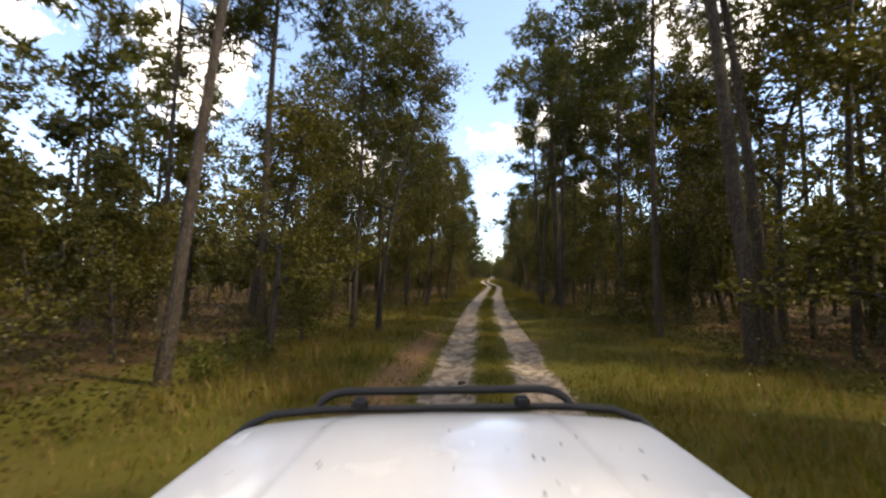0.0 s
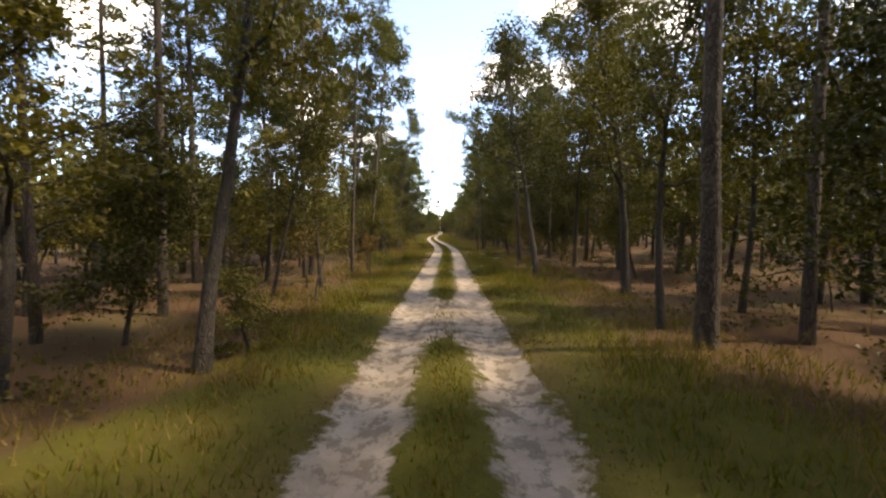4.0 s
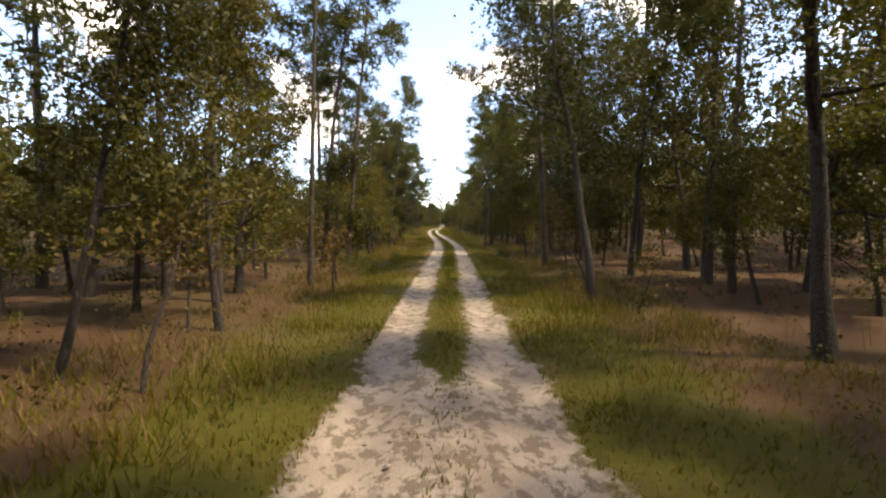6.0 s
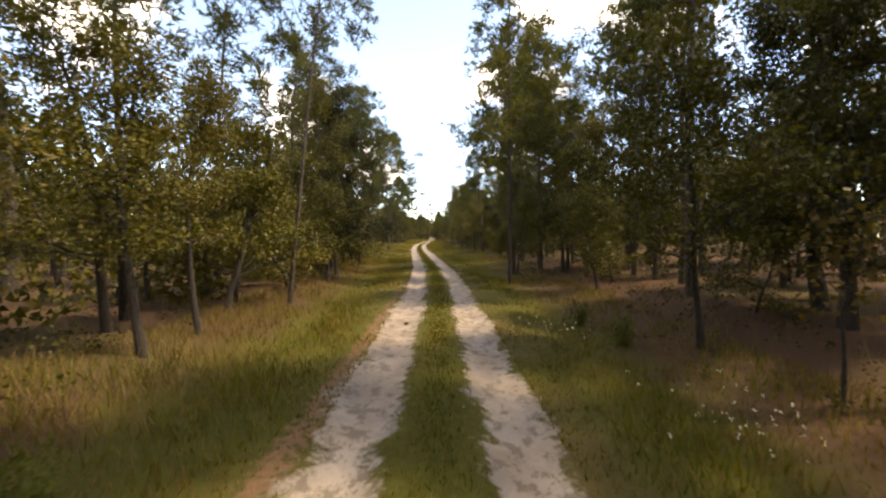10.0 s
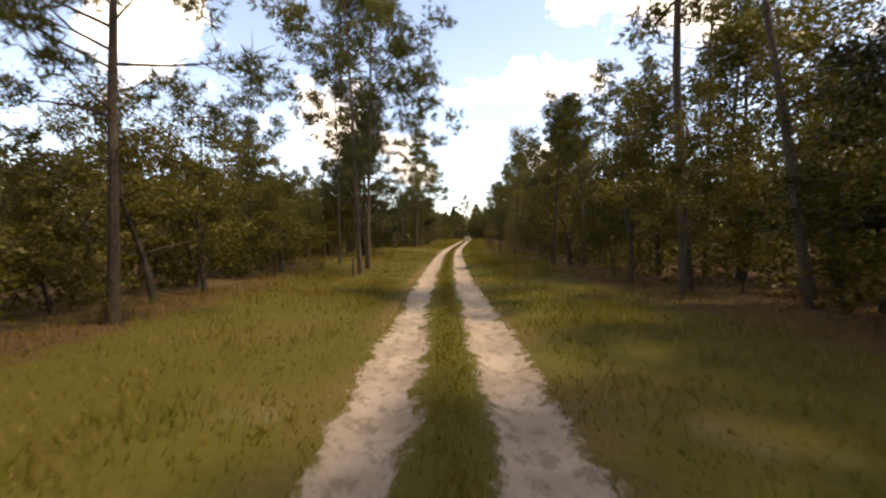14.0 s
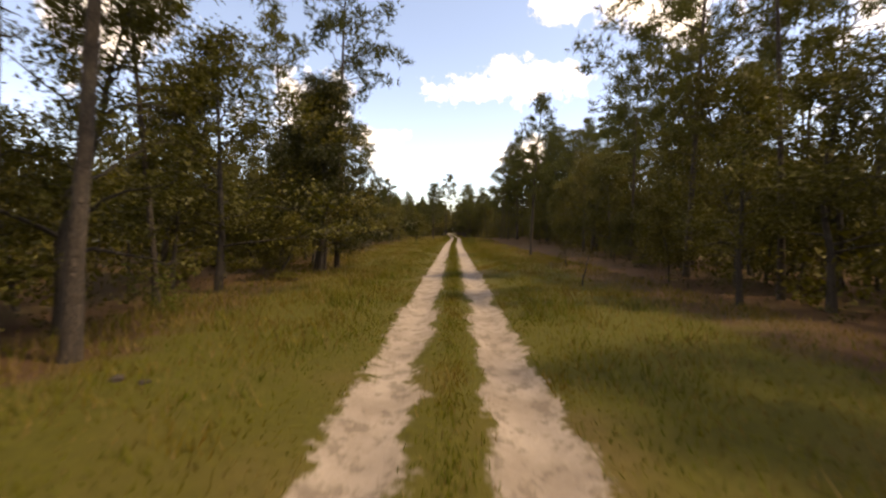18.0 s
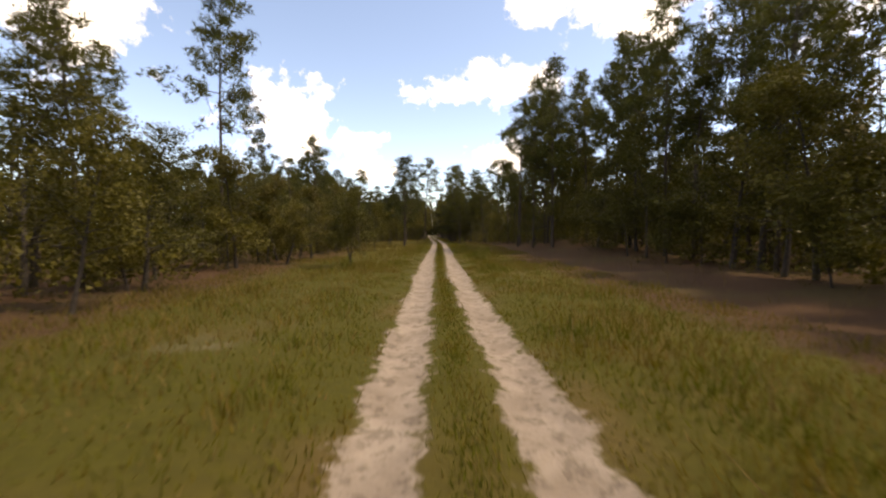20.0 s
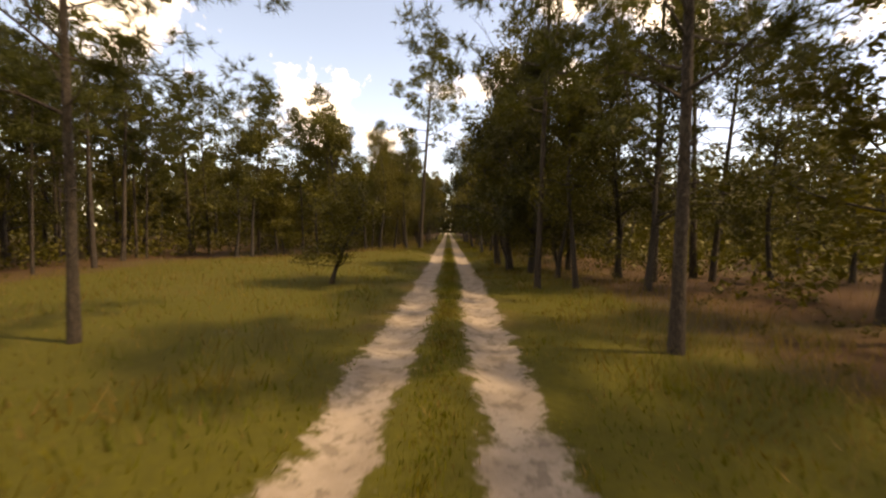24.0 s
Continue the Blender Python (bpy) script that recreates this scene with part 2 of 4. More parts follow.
    bump(N, L, b, mixed(N, L, 0.35, mixed(N, L, 0.5, tiny, pits), grit), 0.9, 0.05)
    return m


PINE_BARK = bark("pine_bark", (0.022, 0.016, 0.012), (0.128, 0.097, 0.074), (0.11, 0.1, 0.078), 15)
OAK_BARK = bark("oak_bark", (0.026, 0.021, 0.018), (0.075, 0.062, 0.05), (0.1, 0.105, 0.08), 26)
NEEDLES = foliage("pine_needles", [(0.036, 0.042, 0.015), (0.06, 0.064, 0.018), (0.105, 0.097, 0.022)], 0.5, 0.26)
OAK_LEAVES = foliage("oak_leaves", [(0.034, 0.035, 0.011), (0.06, 0.058, 0.012), (0.088, 0.079, 0.015), (0.096, 0.073, 0.018)], 0.45, 0.21)
# oak leaves again in darker colours: shade painted into the crown
SHADED_OAK_LEAVES = foliage("shaded_oak_leaves", [(0.018, 0.02, 0.008), (0.028, 0.031, 0.01), (0.042, 0.042, 0.013), (0.05, 0.045, 0.015)], 0.4, 0.2)
RUST_LEAVES = foliage("rusty_leaves", [(0.05, 0.052, 0.015), (0.09, 0.062, 0.018), (0.12, 0.058, 0.022)], 0.6, 0.3)
GRASS = foliage("grass_blades", [(0.044, 0.058, 0.005), (0.078, 0.087, 0.007), (0.103, 0.096, 0.009), (0.12, 0.088, 0.013), (0.126, 0.07, 0.018)], 0.6, 0.3, 0.55)
WEEDS = foliage("weed_leaves", [(0.036, 0.058, 0.008), (0.062, 0.083, 0.01), (0.088, 0.094, 0.013)], 0.6, 0.3)
STRAW = foliage("dry_grass", [(0.13, 0.09, 0.034), (0.18, 0.125, 0.05), (0.1, 0.082, 0.028)], 0.7, 0.3, 0.6)
GROUND = ground_material()


# ---------------------------------------------------------------- helpers
def part(name, mesh, mat, parent, label=""):
    ob = new(name, mesh)
    if mat and not mesh.materials:
        mesh.materials.append(mat)
    ob.parent = parent
    return tagged(ob, label)


def mesh_of(name, verts, faces, shade=False):
    me = bpy.data.meshes.new(name)
    me.from_pydata([tuple(v) for v in verts], [], faces)
    if shade:
        me.polygons.foreach_set("use_smooth", [True] * len(me.polygons))
    me.update()
    return me


def triangles(name, v):
    """A mesh of loose triangles, v: n x 3 x 3."""
    n = len(v)
    me = bpy.data.meshes.new(name)
    me.vertices.add(n * 3)
    me.vertices.foreach_set("co", v.reshape(-1).astype(np.float32))
    me.loops.add(n * 3)
    me.loops.foreach_set("vertex_index", np.arange(n * 3, dtype=np.int32))
    me.polygons.add(n)
    me.polygons.foreach_set("loop_start", np.arange(0, n * 3, 3, dtype=np.int32))
    me.update(calc_edges=True)
    return me


def tube(points, radii, sides, verts, faces):
    """Adds a tapered tube along points to verts and faces."""
    pts = [Vector(p) for p in points]
    start = len(verts)
    for i, p in enumerate(pts):
        d = (pts[min(i + 1, len(pts) - 1)] - pts[max(i - 1, 0)]).normalized()
        s = d.cross(Vector((0.31, 0.95, 0.05))).normalized()
        w = d.cross(s)
        for k in range(sides):
            a = 2 * math.pi * k / sides
            verts.append(p + (s * math.cos(a) + w * math.sin(a)) * radii[i])
    for i in range(len(pts) - 1):
        for k in range(sides):
            a, b = start + i * sides + k, start + i * sides + (k + 1) % sides
            faces.append((a, b, b + sides, a + sides))
    faces.append(tuple(start + (len(pts) - 1) * sides + k for k in range(sides)))


def spin(v, d):
    return (Vector(v) + Vector((d.gauss(0, 1), d.gauss(0, 1), d.gauss(0, 1)))).normalized()


def tufts(centres, outward, d, blades=9, length=0.32, width=0.045):
    """Sprays of needles round each centre, pointing outward from the middle of their clump: n x 3 x 3."""
    c = np.repeat(np.asarray(centres), blades, axis=0)
    n = len(c)
    w = d.normal(size=(n, 3)) * 0.75 + np.repeat(np.asarray(outward), blades, axis=0) * 2.6 + np.array((0, 0, 0.25))
    w /= np.linalg.norm(w, axis=1)[:, None]
    s = np.cross(w, d.normal(size=(n, 3)))
    s /= np.linalg.norm(s, axis=1)[:, None]
    ln = length * d.uniform(0.65, 1.2, (n, 1))
    a, b = c + w * ln * 0.05 - s * width, c + w * ln * 0.05 + s * width
    return np.stack([a, b, c + w * ln], 1)


def leaves(centres, d, size):
    """A small pointed leaf at each centre: n x 3 x 3."""
    c = np.asarray(centres)
    n = len(c)
    w = d.normal(size=(n, 3))
    w /= np.linalg.norm(w, axis=1)[:, None]
    s = np.cross(w, d.normal(size=(n, 3)))
    s /= np.linalg.norm(s, axis=1)[:, None]
    k = size * d.uniform(0.6, 1.35, (n, 1))
    return np.stack([c - w * k * 0.45 - s * k * 0.14, c + s * k * 0.5 + w * k * 0.1, c + w * k * 0.55 - s * k * 0.2], 1)


def bent(base, way, length, n, droop, d, wander):
    """A wandering line of n + 1 points from base."""
    p, w, out = Vector(base), Vector(way).normalized(), [Vector(base)]
    for i in range(n):
        w = (w + Vector((d.gauss(0, wander), d.gauss(0, wander), d.gauss(0, wander) + droop))).normalized()
        p = p + w * (length / n)
        out.append(p.copy())
    return out


# ---------------------------------------------------------------- trees (each kind built at the origin, unit height in metres as named)
def pine_kind(seed, height, girth, bare, spread, count, limbs=0, blades=8, fluff=11):
    """A straight pine: level limbs that turn up at the ends and carry separate clumps of needles, sky between them."""
    d, g = random.Random(seed), np.random.default_rng(seed)
    near = fluff > 10
    verts, faces, clumps = [], [], []
    line = bent((0, 0, -0.15), (d.gauss(0, .02), d.gauss(0, .02), 1), height, 9, 0.0, d, 0.018)
    rad = [girth * (1.25 if i == 0 else 1.0) * (1 - 0.86 * (i / 9) ** 1.15) for i in range(10)]
    tube(line, rad, 9 if near else 6, verts, faces)
    for i in range(count):
        f = bare + (0.985 - bare) * ((i + d.random()) / count) ** 0.9
        k = min(int(f * 9), 8)
        at = line[k].lerp(line[k + 1], f * 9 - k)
        ang = i * 2.4 + d.gauss(0, 0.6)
        rel = (f - bare) / (1 - bare)
        ln = spread * (0.42 + 0.7 * math.sin(math.pi * min(1, rel * 0.8 + 0.2))) * d.uniform(0.55, 1.2) * (1 - 0.5 * rel)
        br = bent(at, (math.cos(ang), math.sin(ang), 0.05 + rel * 0.6), ln, 6, 0.07, d, 0.15)
        r0 = max(girth * (0.26 - 0.15 * rel), 0.018)
        if near:
            tube(br[::2], [r0, r0 * 0.65, r0 * 0.4, r0 * 0.2], 4, verts, faces)
        else:
            tube(br[::6], [r0, r0 * 0.3], 3, verts, faces)
        clumps.append((br[6], 1.0))
        for q in range(1 + int(ln * (1.5 if near else 0.6))):
            j = d.randint(2, 5)
            side = spin((math.cos(ang), math.sin(ang), 0.35), d)
            end = br[j] + side * ln * d.uniform(0.12, 0.32)
            if near:
                tube([br[j], br[j].lerp(end, 0.6) + Vector((0, 0, 0.04)), end], [r0 * 0.4, r0 * 0.25, r0 * 0.12], 3, verts, faces)
            clumps.append((end, d.uniform(0.65, 1.05)))
    for i in range(limbs):
        f = bare * d.uniform(0.62, 0.98)
        k = int(f * 9)
        at = line[k].lerp(line[k + 1], f * 9 - k)
        ang = d.uniform(0, 6.28)
        br = bent(at, (math.cos(ang), math.sin(ang), d.uniform(-0.1, 0.5)), d.uniform(0.35, 1.5), 4, -0.04, d, 0.3)
        tube(br, [girth * 0.13 * (1 - 0.2 * j) for j in range(5)], 4, verts, faces)
    clumps += [(line[-1], 0.9), (line[-1] - Vector((0, 0, 0.35)), 1.0)]
    size = np.array([c[1] for c in clumps])
    mid = np.array([tuple(c[0]) for c in clumps])
    off = np.clip(g.normal(size=(len(clumps) * fluff, 3)), -1.8, 1.8) * np.array((0.23, 0.23, 0.13)) * np.repeat(size, fluff)[:, None]
    trunk = mesh_of("trunk", verts, faces, True)
    crown = triangles("crown", tufts(np.repeat(mid, fluff, axis=0) + off, off, g, blades, 0.27 if near else 0.32, 0.16 / blades if near else 0.05))
    return trunk, crown


def oak_kind(seed, height, girth, bare, spread, count, leaf, leafsize, lean=0.0):
    """A crooked broadleaf tree: small leaves in clumps round the twigs, with larger leaf sprays deep inside the clumps."""
    d, g = random.Random(seed), np.random.default_rng(seed)
    verts, faces, ends = [], [], []
    line = bent((0, 0, -0.12), (lean + d.gauss(0, .05), d.gauss(0, .06), 1), height * 0.86, 8, 0.02, d, 0.07)
    coarse = leafsize > 0.17
    tube(line, [girth * (1.3 if i == 0 else 1.0) * (1 - 0.85 * (i / 8)) for i in range(9)], 6 if coarse else 9, verts, faces)
    for i in range(count):
        f = bare + (0.98 - bare) * (i + d.random()) / count
        k = min(int(f * 8), 7)
        at = line[k].lerp(line[k + 1], f * 8 - k)
        ang = i * 2.4 + d.gauss(0, 0.6)
        rel = (f - bare) / (1 - bare)
        ln = spread * (1.05 - 0.6 * rel) * d.uniform(0.6, 1.15)
        br = bent(at, (math.cos(ang), math.sin(ang), 0.3 + rel * 0.9), ln, 6, 0.02, d, 0.22)
        r0 = girth * (0.42 - 0.25 * rel)
        thin = br[::2] if coarse else br
        tube(thin, [max(r0 * (1 - (0.3 if coarse else 0.16) * j), 0.008) for j in range(len(thin))], 3 if coarse else 5, verts, faces)
        ends += br[2:]
        for j in (() if coarse else (3, 5) if height < 7 else (2, 4, 5)):
            tw = bent(br[j], spin((0, 0, 0.3), d), ln * d.uniform(0.25, 0.45), 3, 0.0, d, 0.25)
            tube(tw, [max(r0 * 0.35 * (1 - 0.28 * q), 0.005) for q in range(4)], 3, verts, faces)
            ends += tw[1:]
    ends = np.array([tuple(p) for p in ends])
    ends += g.normal(size=ends.shape) * 0.14
    weight = g.uniform(0.15, 1.0, len(ends)) ** 1.5          # some twigs are thick with leaves, others nearly bare
    pick = g.choice(len(ends), leaf, p=weight / weight.sum())
    reach = np.array((0.25, 0.25, 0.14)) * (0.6 + 0.06 * height)
    spray = np.clip(g.normal(size=(leaf, 3)), -1.8, 1.8)
    inner = np.arange(leaf) < leaf * (0.0 if coarse else 0.0 if leafsize < 0.092 else 0.15 if leaf < 15000 else 0.09)
    pos = ends[pick] + spray * reach * np.where(inner, 0.55, 1.0)[:, None]
    pos[:, 2] = np.maximum(pos[:, 2], 0.25)
    return mesh_of("trunk", verts, faces, True), triangles("crown", leaves(pos, g, np.where(inner, leafsize * 1.7, leafsize)[:, None]))


PINES = [pine_kind(s, h, gi, ba, sp, n, lb, 12 if s > 5 else 6, fl) for s, h, gi, ba, sp, n, lb, fl in
         ((1, 16, .17, .48, 3.3, 29, 7, 15), (2, 15, .15, .55, 3.0, 25, 9, 15), (3, 17, .2, .46, 3.8, 33, 6, 15), (4, 14, .13, .4, 2.5, 29, 8, 14), (5, 16, .16, .62, 3.0, 22, 10, 15), (6, 13, .16, .36, 3.8, 40, 4, 16), (7, 14, .17, .3, 4.6, 38, 8, 14))]
OAKS = [oak_kind(s, h, gi, ba, sp, n, lf, ls, le) for s, h, gi, ba, sp, n, lf, ls, le in
        ((11, 9, .1, .2, 3.0, 16, 8800, .093, .05), (12, 10, .11, .22, 3.2, 16, 9400, .093, -.1), (13, 8, .08, .2, 2.6, 14, 7600, .093, .12), (14, 11, .1, .28, 3.1, 16, 9800, .093, 0), (15, 9.5, .15, .2, 3.7, 19, 13500, .093, .04), (19, 11, .2, .14, 4.6, 27, 46000, .1, .02), (20, 13, .13, .36, 4.4, 17, 21000, .09, .05))]
ROADSIDE_OAKS = [oak_kind(s, h, gi, ba, sp, n, lf, ls, le) for s, h, gi, ba, sp, n, lf, ls, le in
                 ((16, 9, .09, .34, 1.9, 14, 9500, .085, .04), (17, 10, .1, .36, 2.1, 14, 10000, .085, -.06), (18, 8, .075, .34, 1.7, 13, 8200, .085, .08))]
SCRUBS = [oak_kind(s, h, gi, ba, sp, n, lf, ls, le) for s, h, gi, ba, sp, n, lf, ls, le in
          ((21, 5, .06, .15, 1.8, 12, 6800, .085, .1), (22, 4.2, .05, .12, 1.6, 11, 6200, .08, -.12), (23, 6, .06, .25, 1.8, 12, 7000, .085, .06), (24, 3.4, .04, .06, 1.5, 11, 5800, .075, 0))]
BACK_OAKS = [oak_kind(s, h, gi, ba, sp, n, lf, ls, le) for s, h, gi, ba, sp, n, lf, ls, le in
             ((41, 9, .12, .2, 3.0, 9, 1800, .23, .05), (42, 10.5, .14, .28, 3.2, 9, 1900, .23, -.06), (43, 8, .1, .16, 2.8, 9, 1700, .23, .1))]
BACK_SCRUBS = [oak_kind(s, h, gi, ba, sp, n, lf, ls, le) for s, h, gi, ba, sp, n, lf, ls, le in
               ((51, 5, .06, .1, 2.0, 7, 1200, .2, .1), (52, 6.5, .06, .2, 2.1, 7, 1300, .2, -.1))]
BACK_PINES = [pine_kind(s, h, gi, ba, sp, n, 2, 6, 9) for s, h, gi, ba, sp, n in
              ((61, 16, .15, .5, 2.4, 17), (62, 15, .14, .6, 2.2, 15), (63, 14, .13, .42, 2.4, 18))]
SAPLINGS = [oak_kind(s, h, gi, ba, sp, n, lf, ls, le) for s, h, gi, ba, sp, n, lf, ls, le in
            ((31, 2.6, .028, .5, .5, 5, 260, .09, .05), (32, 2.0, .025, .35, .5, 5, 320, .09, -.08), (33, 3.4, .032, .6, .7, 6, 380, .09, .04))]
for kinds, wood, green in ((PINES, PINE_BARK, NEEDLES), (OAKS, OAK_BARK, OAK_LEAVES), (SCRUBS, OAK_BARK, OAK_LEAVES), (BACK_OAKS, OAK_BARK, OAK_LEAVES), (ROADSIDE_OAKS, OAK_BARK, OAK_LEAVES), (BACK_SCRUBS, OAK_BARK, OAK_LEAVES), (BACK_PINES, PINE_BARK, NEEDLES), (SAPLINGS, OAK_BARK, RUST_LEAVES)):
    for tr, cr in kinds:
        tr.materials.append(wood)
        cr.materials.append(green)
PINE_H, OAK_H, SCRUB_H, SAP_H = (16, 15, 17, 14, 16, 13, 14), (9, 10, 8, 11, 9.5, 11, 13), (5, 4.2, 6, 3.4), (2.6, 2.0, 3.4)
PINE_G, OAK_G, SCRUB_G, SAP_G = (.17, .15, .2, .13, .16, .16, .17), (.1, .11, .08, .1, .15, .2, .13), (.06, .05, .06, .04), (.028, .025, .032)
# the broadest oak wears the leaf colours with shade painted in
OAKS[5][1].materials[0] = SHADED_OAK_LEAVES
TAKEN, WOODS = [], []


# ---------------------------------------------------------------- the lie of the land


def road_x(y):
    """Middle of the track at y."""
    y = np.asarray(y, float)
    base = np.interp(y, [-400, 0, 9, 20, 27, 36, 43, 48, 56, 60, 72, 83, 92, 99, 111, 120, 128, 140, 153, 168, 185, 203, 213, 225, 240, 252, 262, 272, 420, 1200],
                     [14, .2, .08, -.13, -.2, -.05, .08, .2, .44, .58, .82, .6, .1, -.15, -.75, -1.0, -1.2, -1.4, -1.3, -.9, -.5, -.05, .18, .63, 1.25, 1.6, 2.0, 2.2, 3.0, 5])
    return base


def road_mid(y):
    return float(sum(road_x(y + k) for k in (-6, -3, 0, 3, 6)) / 5)


def clear_left(y):
    return np.interp(y, [-50, 0, 20, 40, 60, 75, 88, 100, 112, 122, 132, 145, 153, 159, 170, 190, 215, 235, 247, 258, 281, 293, 320], [4, 4, 3.6, 3.6, 4.4, 4.4, 5, 7.5, 7, 9, 9, 15, 11, 5.5, 6, 8, 9, 9, 10, 16, 16, 6, 4])


def clear_right(y):
    return np.interp(y, [-50, 0, 20, 40, 60, 75, 88, 100, 120, 135, 150, 165, 185, 200, 225, 245, 255, 275, 300], [4.5, 5, 3.6, 3.8, 4, 4.2, 5.5, 7, 5, 7.5, 8, 6.5, 10, 12, 12, 10, 5.5, 5, 4])


def lawn_right(y):
    return np.minimum(clear_right(y), np.interp(y, [-50, 110, 130, 320], [8, 7.5, 6.0, 6.0]))


def land(x, y):
    """Height of the ground at u metres across the track."""
    u = np.asarray(x) - (road_x(y + 4) + road_x(y - 4) + road_x(y)) / 3
    a = np.abs(u)
    rut = -0.07 * np.exp(-((a - 0.8) / 0.32) ** 4)
    mid = 0.02 * np.exp(-(u / 0.4) ** 2)
    side = 0.05 * np.clip((a - 1.3) / 1.2, 0, 1)
    roll = 0.10 * np.sin(0.31 * x + 0.17 * y) * np.sin(0.23 * y - 0.11 * x) * np.clip((a - 2) / 3, 0, 1)
    bank = 1.3 * np.clip((u - 6) / 14, 0, 1) ** 1.3 * np.exp(-((y - 78) / 26) ** 4)
    bank = bank + 1.1 * np.clip((u - 6) / 9, 0, 1) ** 1.4 * np.exp(-((y - 246) / 27) ** 4)
    dip = -0.25 * np.exp(-((a - 3.4) / 1.3) ** 2) * np.exp(-((y - 70) / 24) ** 4)
    return rut + mid + side + roll + bank + dip


def lumps(x, y, cell, seed):
    """Smooth random heights between 0 and 1 on a lattice of cells."""
    x, y = np.asarray(x) / cell, np.asarray(y) / cell
    i, j = np.floor(x), np.floor(y)
    u, v = x - i, y - j
    u, v = u * u * (3 - 2 * u), v * v * (3 - 2 * v)

    def at(a, b):
        h = np.sin(a * 127.1 + b * 311.7 + seed * 17.3) * 43758.5453
        return h - np.floor(h)
    return (at(i, j) * (1 - u) + at(i + 1, j) * u) * (1 - v) + (at(i, j + 1) * (1 - u) + at(i + 1, j + 1) * u) * v


def bare_dirt(u, y):
    """Where the red-brown shoulder beside the ruts is bare, 0 to 1."""
    return np.clip(0.8 * np.exp(-((u + 1.85) / 0.6) ** 2) * np.exp(-((y - 9) / 9) ** 4) + 0.6 * np.exp(-((u + 1.4) / 0.3) ** 2) * np.exp(-((y - 112) / 14) ** 4)
                   + 0.7 * np.exp(-((u + 1.4) / 0.26) ** 2) * np.exp(-((y - 60) / 12) ** 4), 0, 1)


def crumbled(y):
    """Where the sand of the ruts is broken up by dark earth, 0 to 1."""
    y = np.asarray(y, float)
    return np.clip(np.exp(-((y - 8) / 17) ** 4) + 0.75 * np.exp(-((y - 36.5) / 4) ** 4) + 0.6 * np.exp(-((y - 50) / 9) ** 4) + 0.3 * np.exp(-((y - 70) / 9) ** 4) + 0.35 * np.exp(-((y - 222) / 14) ** 4), 0, 1)


def trodden(y):
    """Where the strip between the ruts is worn bare, 0 to 1."""
    y = np.asarray(y, float)
    return np.clip(np.exp(-((y - 38.5) / 2.6) ** 4) + 0.28 * np.exp(-((y - 212) / 7) ** 4), 0, 1)


def ground():
    us = np.concatenate([-np.geomspace(3.2, 900, 26)[::-1], np.arange(-2.9, 2.95, 0.145), np.geomspace(3.2, 900, 26)])
    ys = np.concatenate([np.linspace(-900, -30, 14), np.arange(-25, 285, 0.36), np.linspace(286, 300, 8), np.geomspace(301, 2500, 34)])
    U, Y = np.meshgrid(us, ys)
    X = U + (road_x(Y + 4) + road_x(Y - 4) + road_x(Y)) / 3
    Z = land(X, Y)
    Z += np.where(np.abs(U) < 12, 0.018 * np.sin(5.1 * X + 1.3 * Y) * np.sin(3.3 * Y + 0.7 * X), 0)
    rough = 0.6 * lumps(X, Y, 0.62, 1) + 0.4 * lumps(X, Y, 1.7, 2)
    Z += np.where(np.abs(U) < 1.7, 0.022 * (rough - 0.5) - 0.05 * np.clip(rough - 0.7, 0, 0.3), 0)
    co = np.stack([X, Y, Z], -1).reshape(-1, 3)
    nx, ny = len(us), len(ys)
    faces = [(j * nx + i, j * nx + i + 1, (j + 1) * nx + i + 1, (j + 1) * nx + i) for j in range(ny - 1) for i in range(nx - 1)]
    me = mesh_of("ground", co, faces, True)
    uv = me.uv_layers.new(name="across")
    li = np.empty(len(me.loops), np.int32)
    me.loops.foreach_get("vertex_index", li)
    uv.data.foreach_set("uv", np.stack([U.reshape(-1)[li], Y.reshape(-1)[li]], 1).reshape(-1).astype(np.float32))
    edge = np.where(U < 0, clear_left(Y), lawn_right(Y))
    lawn = np.clip((edge + 1.0 + 4.0 * np.clip((34 - Y) / 8, 0, 1) - np.abs(U)) / 3.0, 0, 1)
    at = me.attributes.new("lawn", "FLOAT", "POINT")
    lawn = np.clip(lawn, 0, 1)
    at.data.foreach_set("value", lawn.reshape(-1).astype(np.float32))
    at = me.attributes.new("dirt", "FLOAT", "POINT")
    at.data.foreach_set("value", bare_dirt(U, Y).reshape(-1).astype(np.float32))
    at = me.attributes.new("crumbled", "FLOAT", "POINT")
    at.data.foreach_set("value", crumbled(Y).reshape(-1).astype(np.float32))
    at = me.attributes.new("trodden", "FLOAT", "POINT")
    at.data.foreach_set("value", (trodden(Y) * (np.abs(U) < 1.0)).reshape(-1).astype(np.float32))
    me.materials.append(GROUND)
    tagged(new("ground", me), "sandy two-track with grassy verges and pine-straw forest floor", "ground", kind="structure")


ground()


# ---------------------------------------------------------------- planting
LABELS = {"pine": "tall slender pine with grey-brown bark beside the track", "oak": "crooked dark-barked oak with small green leaves",
          "scrub": "leafy young scrub oak in the understorey", "sapling": "thin sapling with a few rusty leaves in the verge"}
KINDS = {"pine": (PINES, PINE_H, PINE_G), "oak": (OAKS, OAK_H, OAK_G), "scrub": (SCRUBS, SCRUB_H, SCRUB_G), "sapling": (SAPLINGS, SAP_H, SAP_G),
         "roadside_oak": (ROADSIDE_OAKS, (9, 10, 8), (.09, .1, .075)), "back_oak": (BACK_OAKS, (9, 10.5, 8), (.12, .14, .1)), "back_scrub": (BACK_SCRUBS, (5, 6.5), (.06, .06)), "back_pine": (BACK_PINES, (16, 15, 14), (.15, .14, .13))}


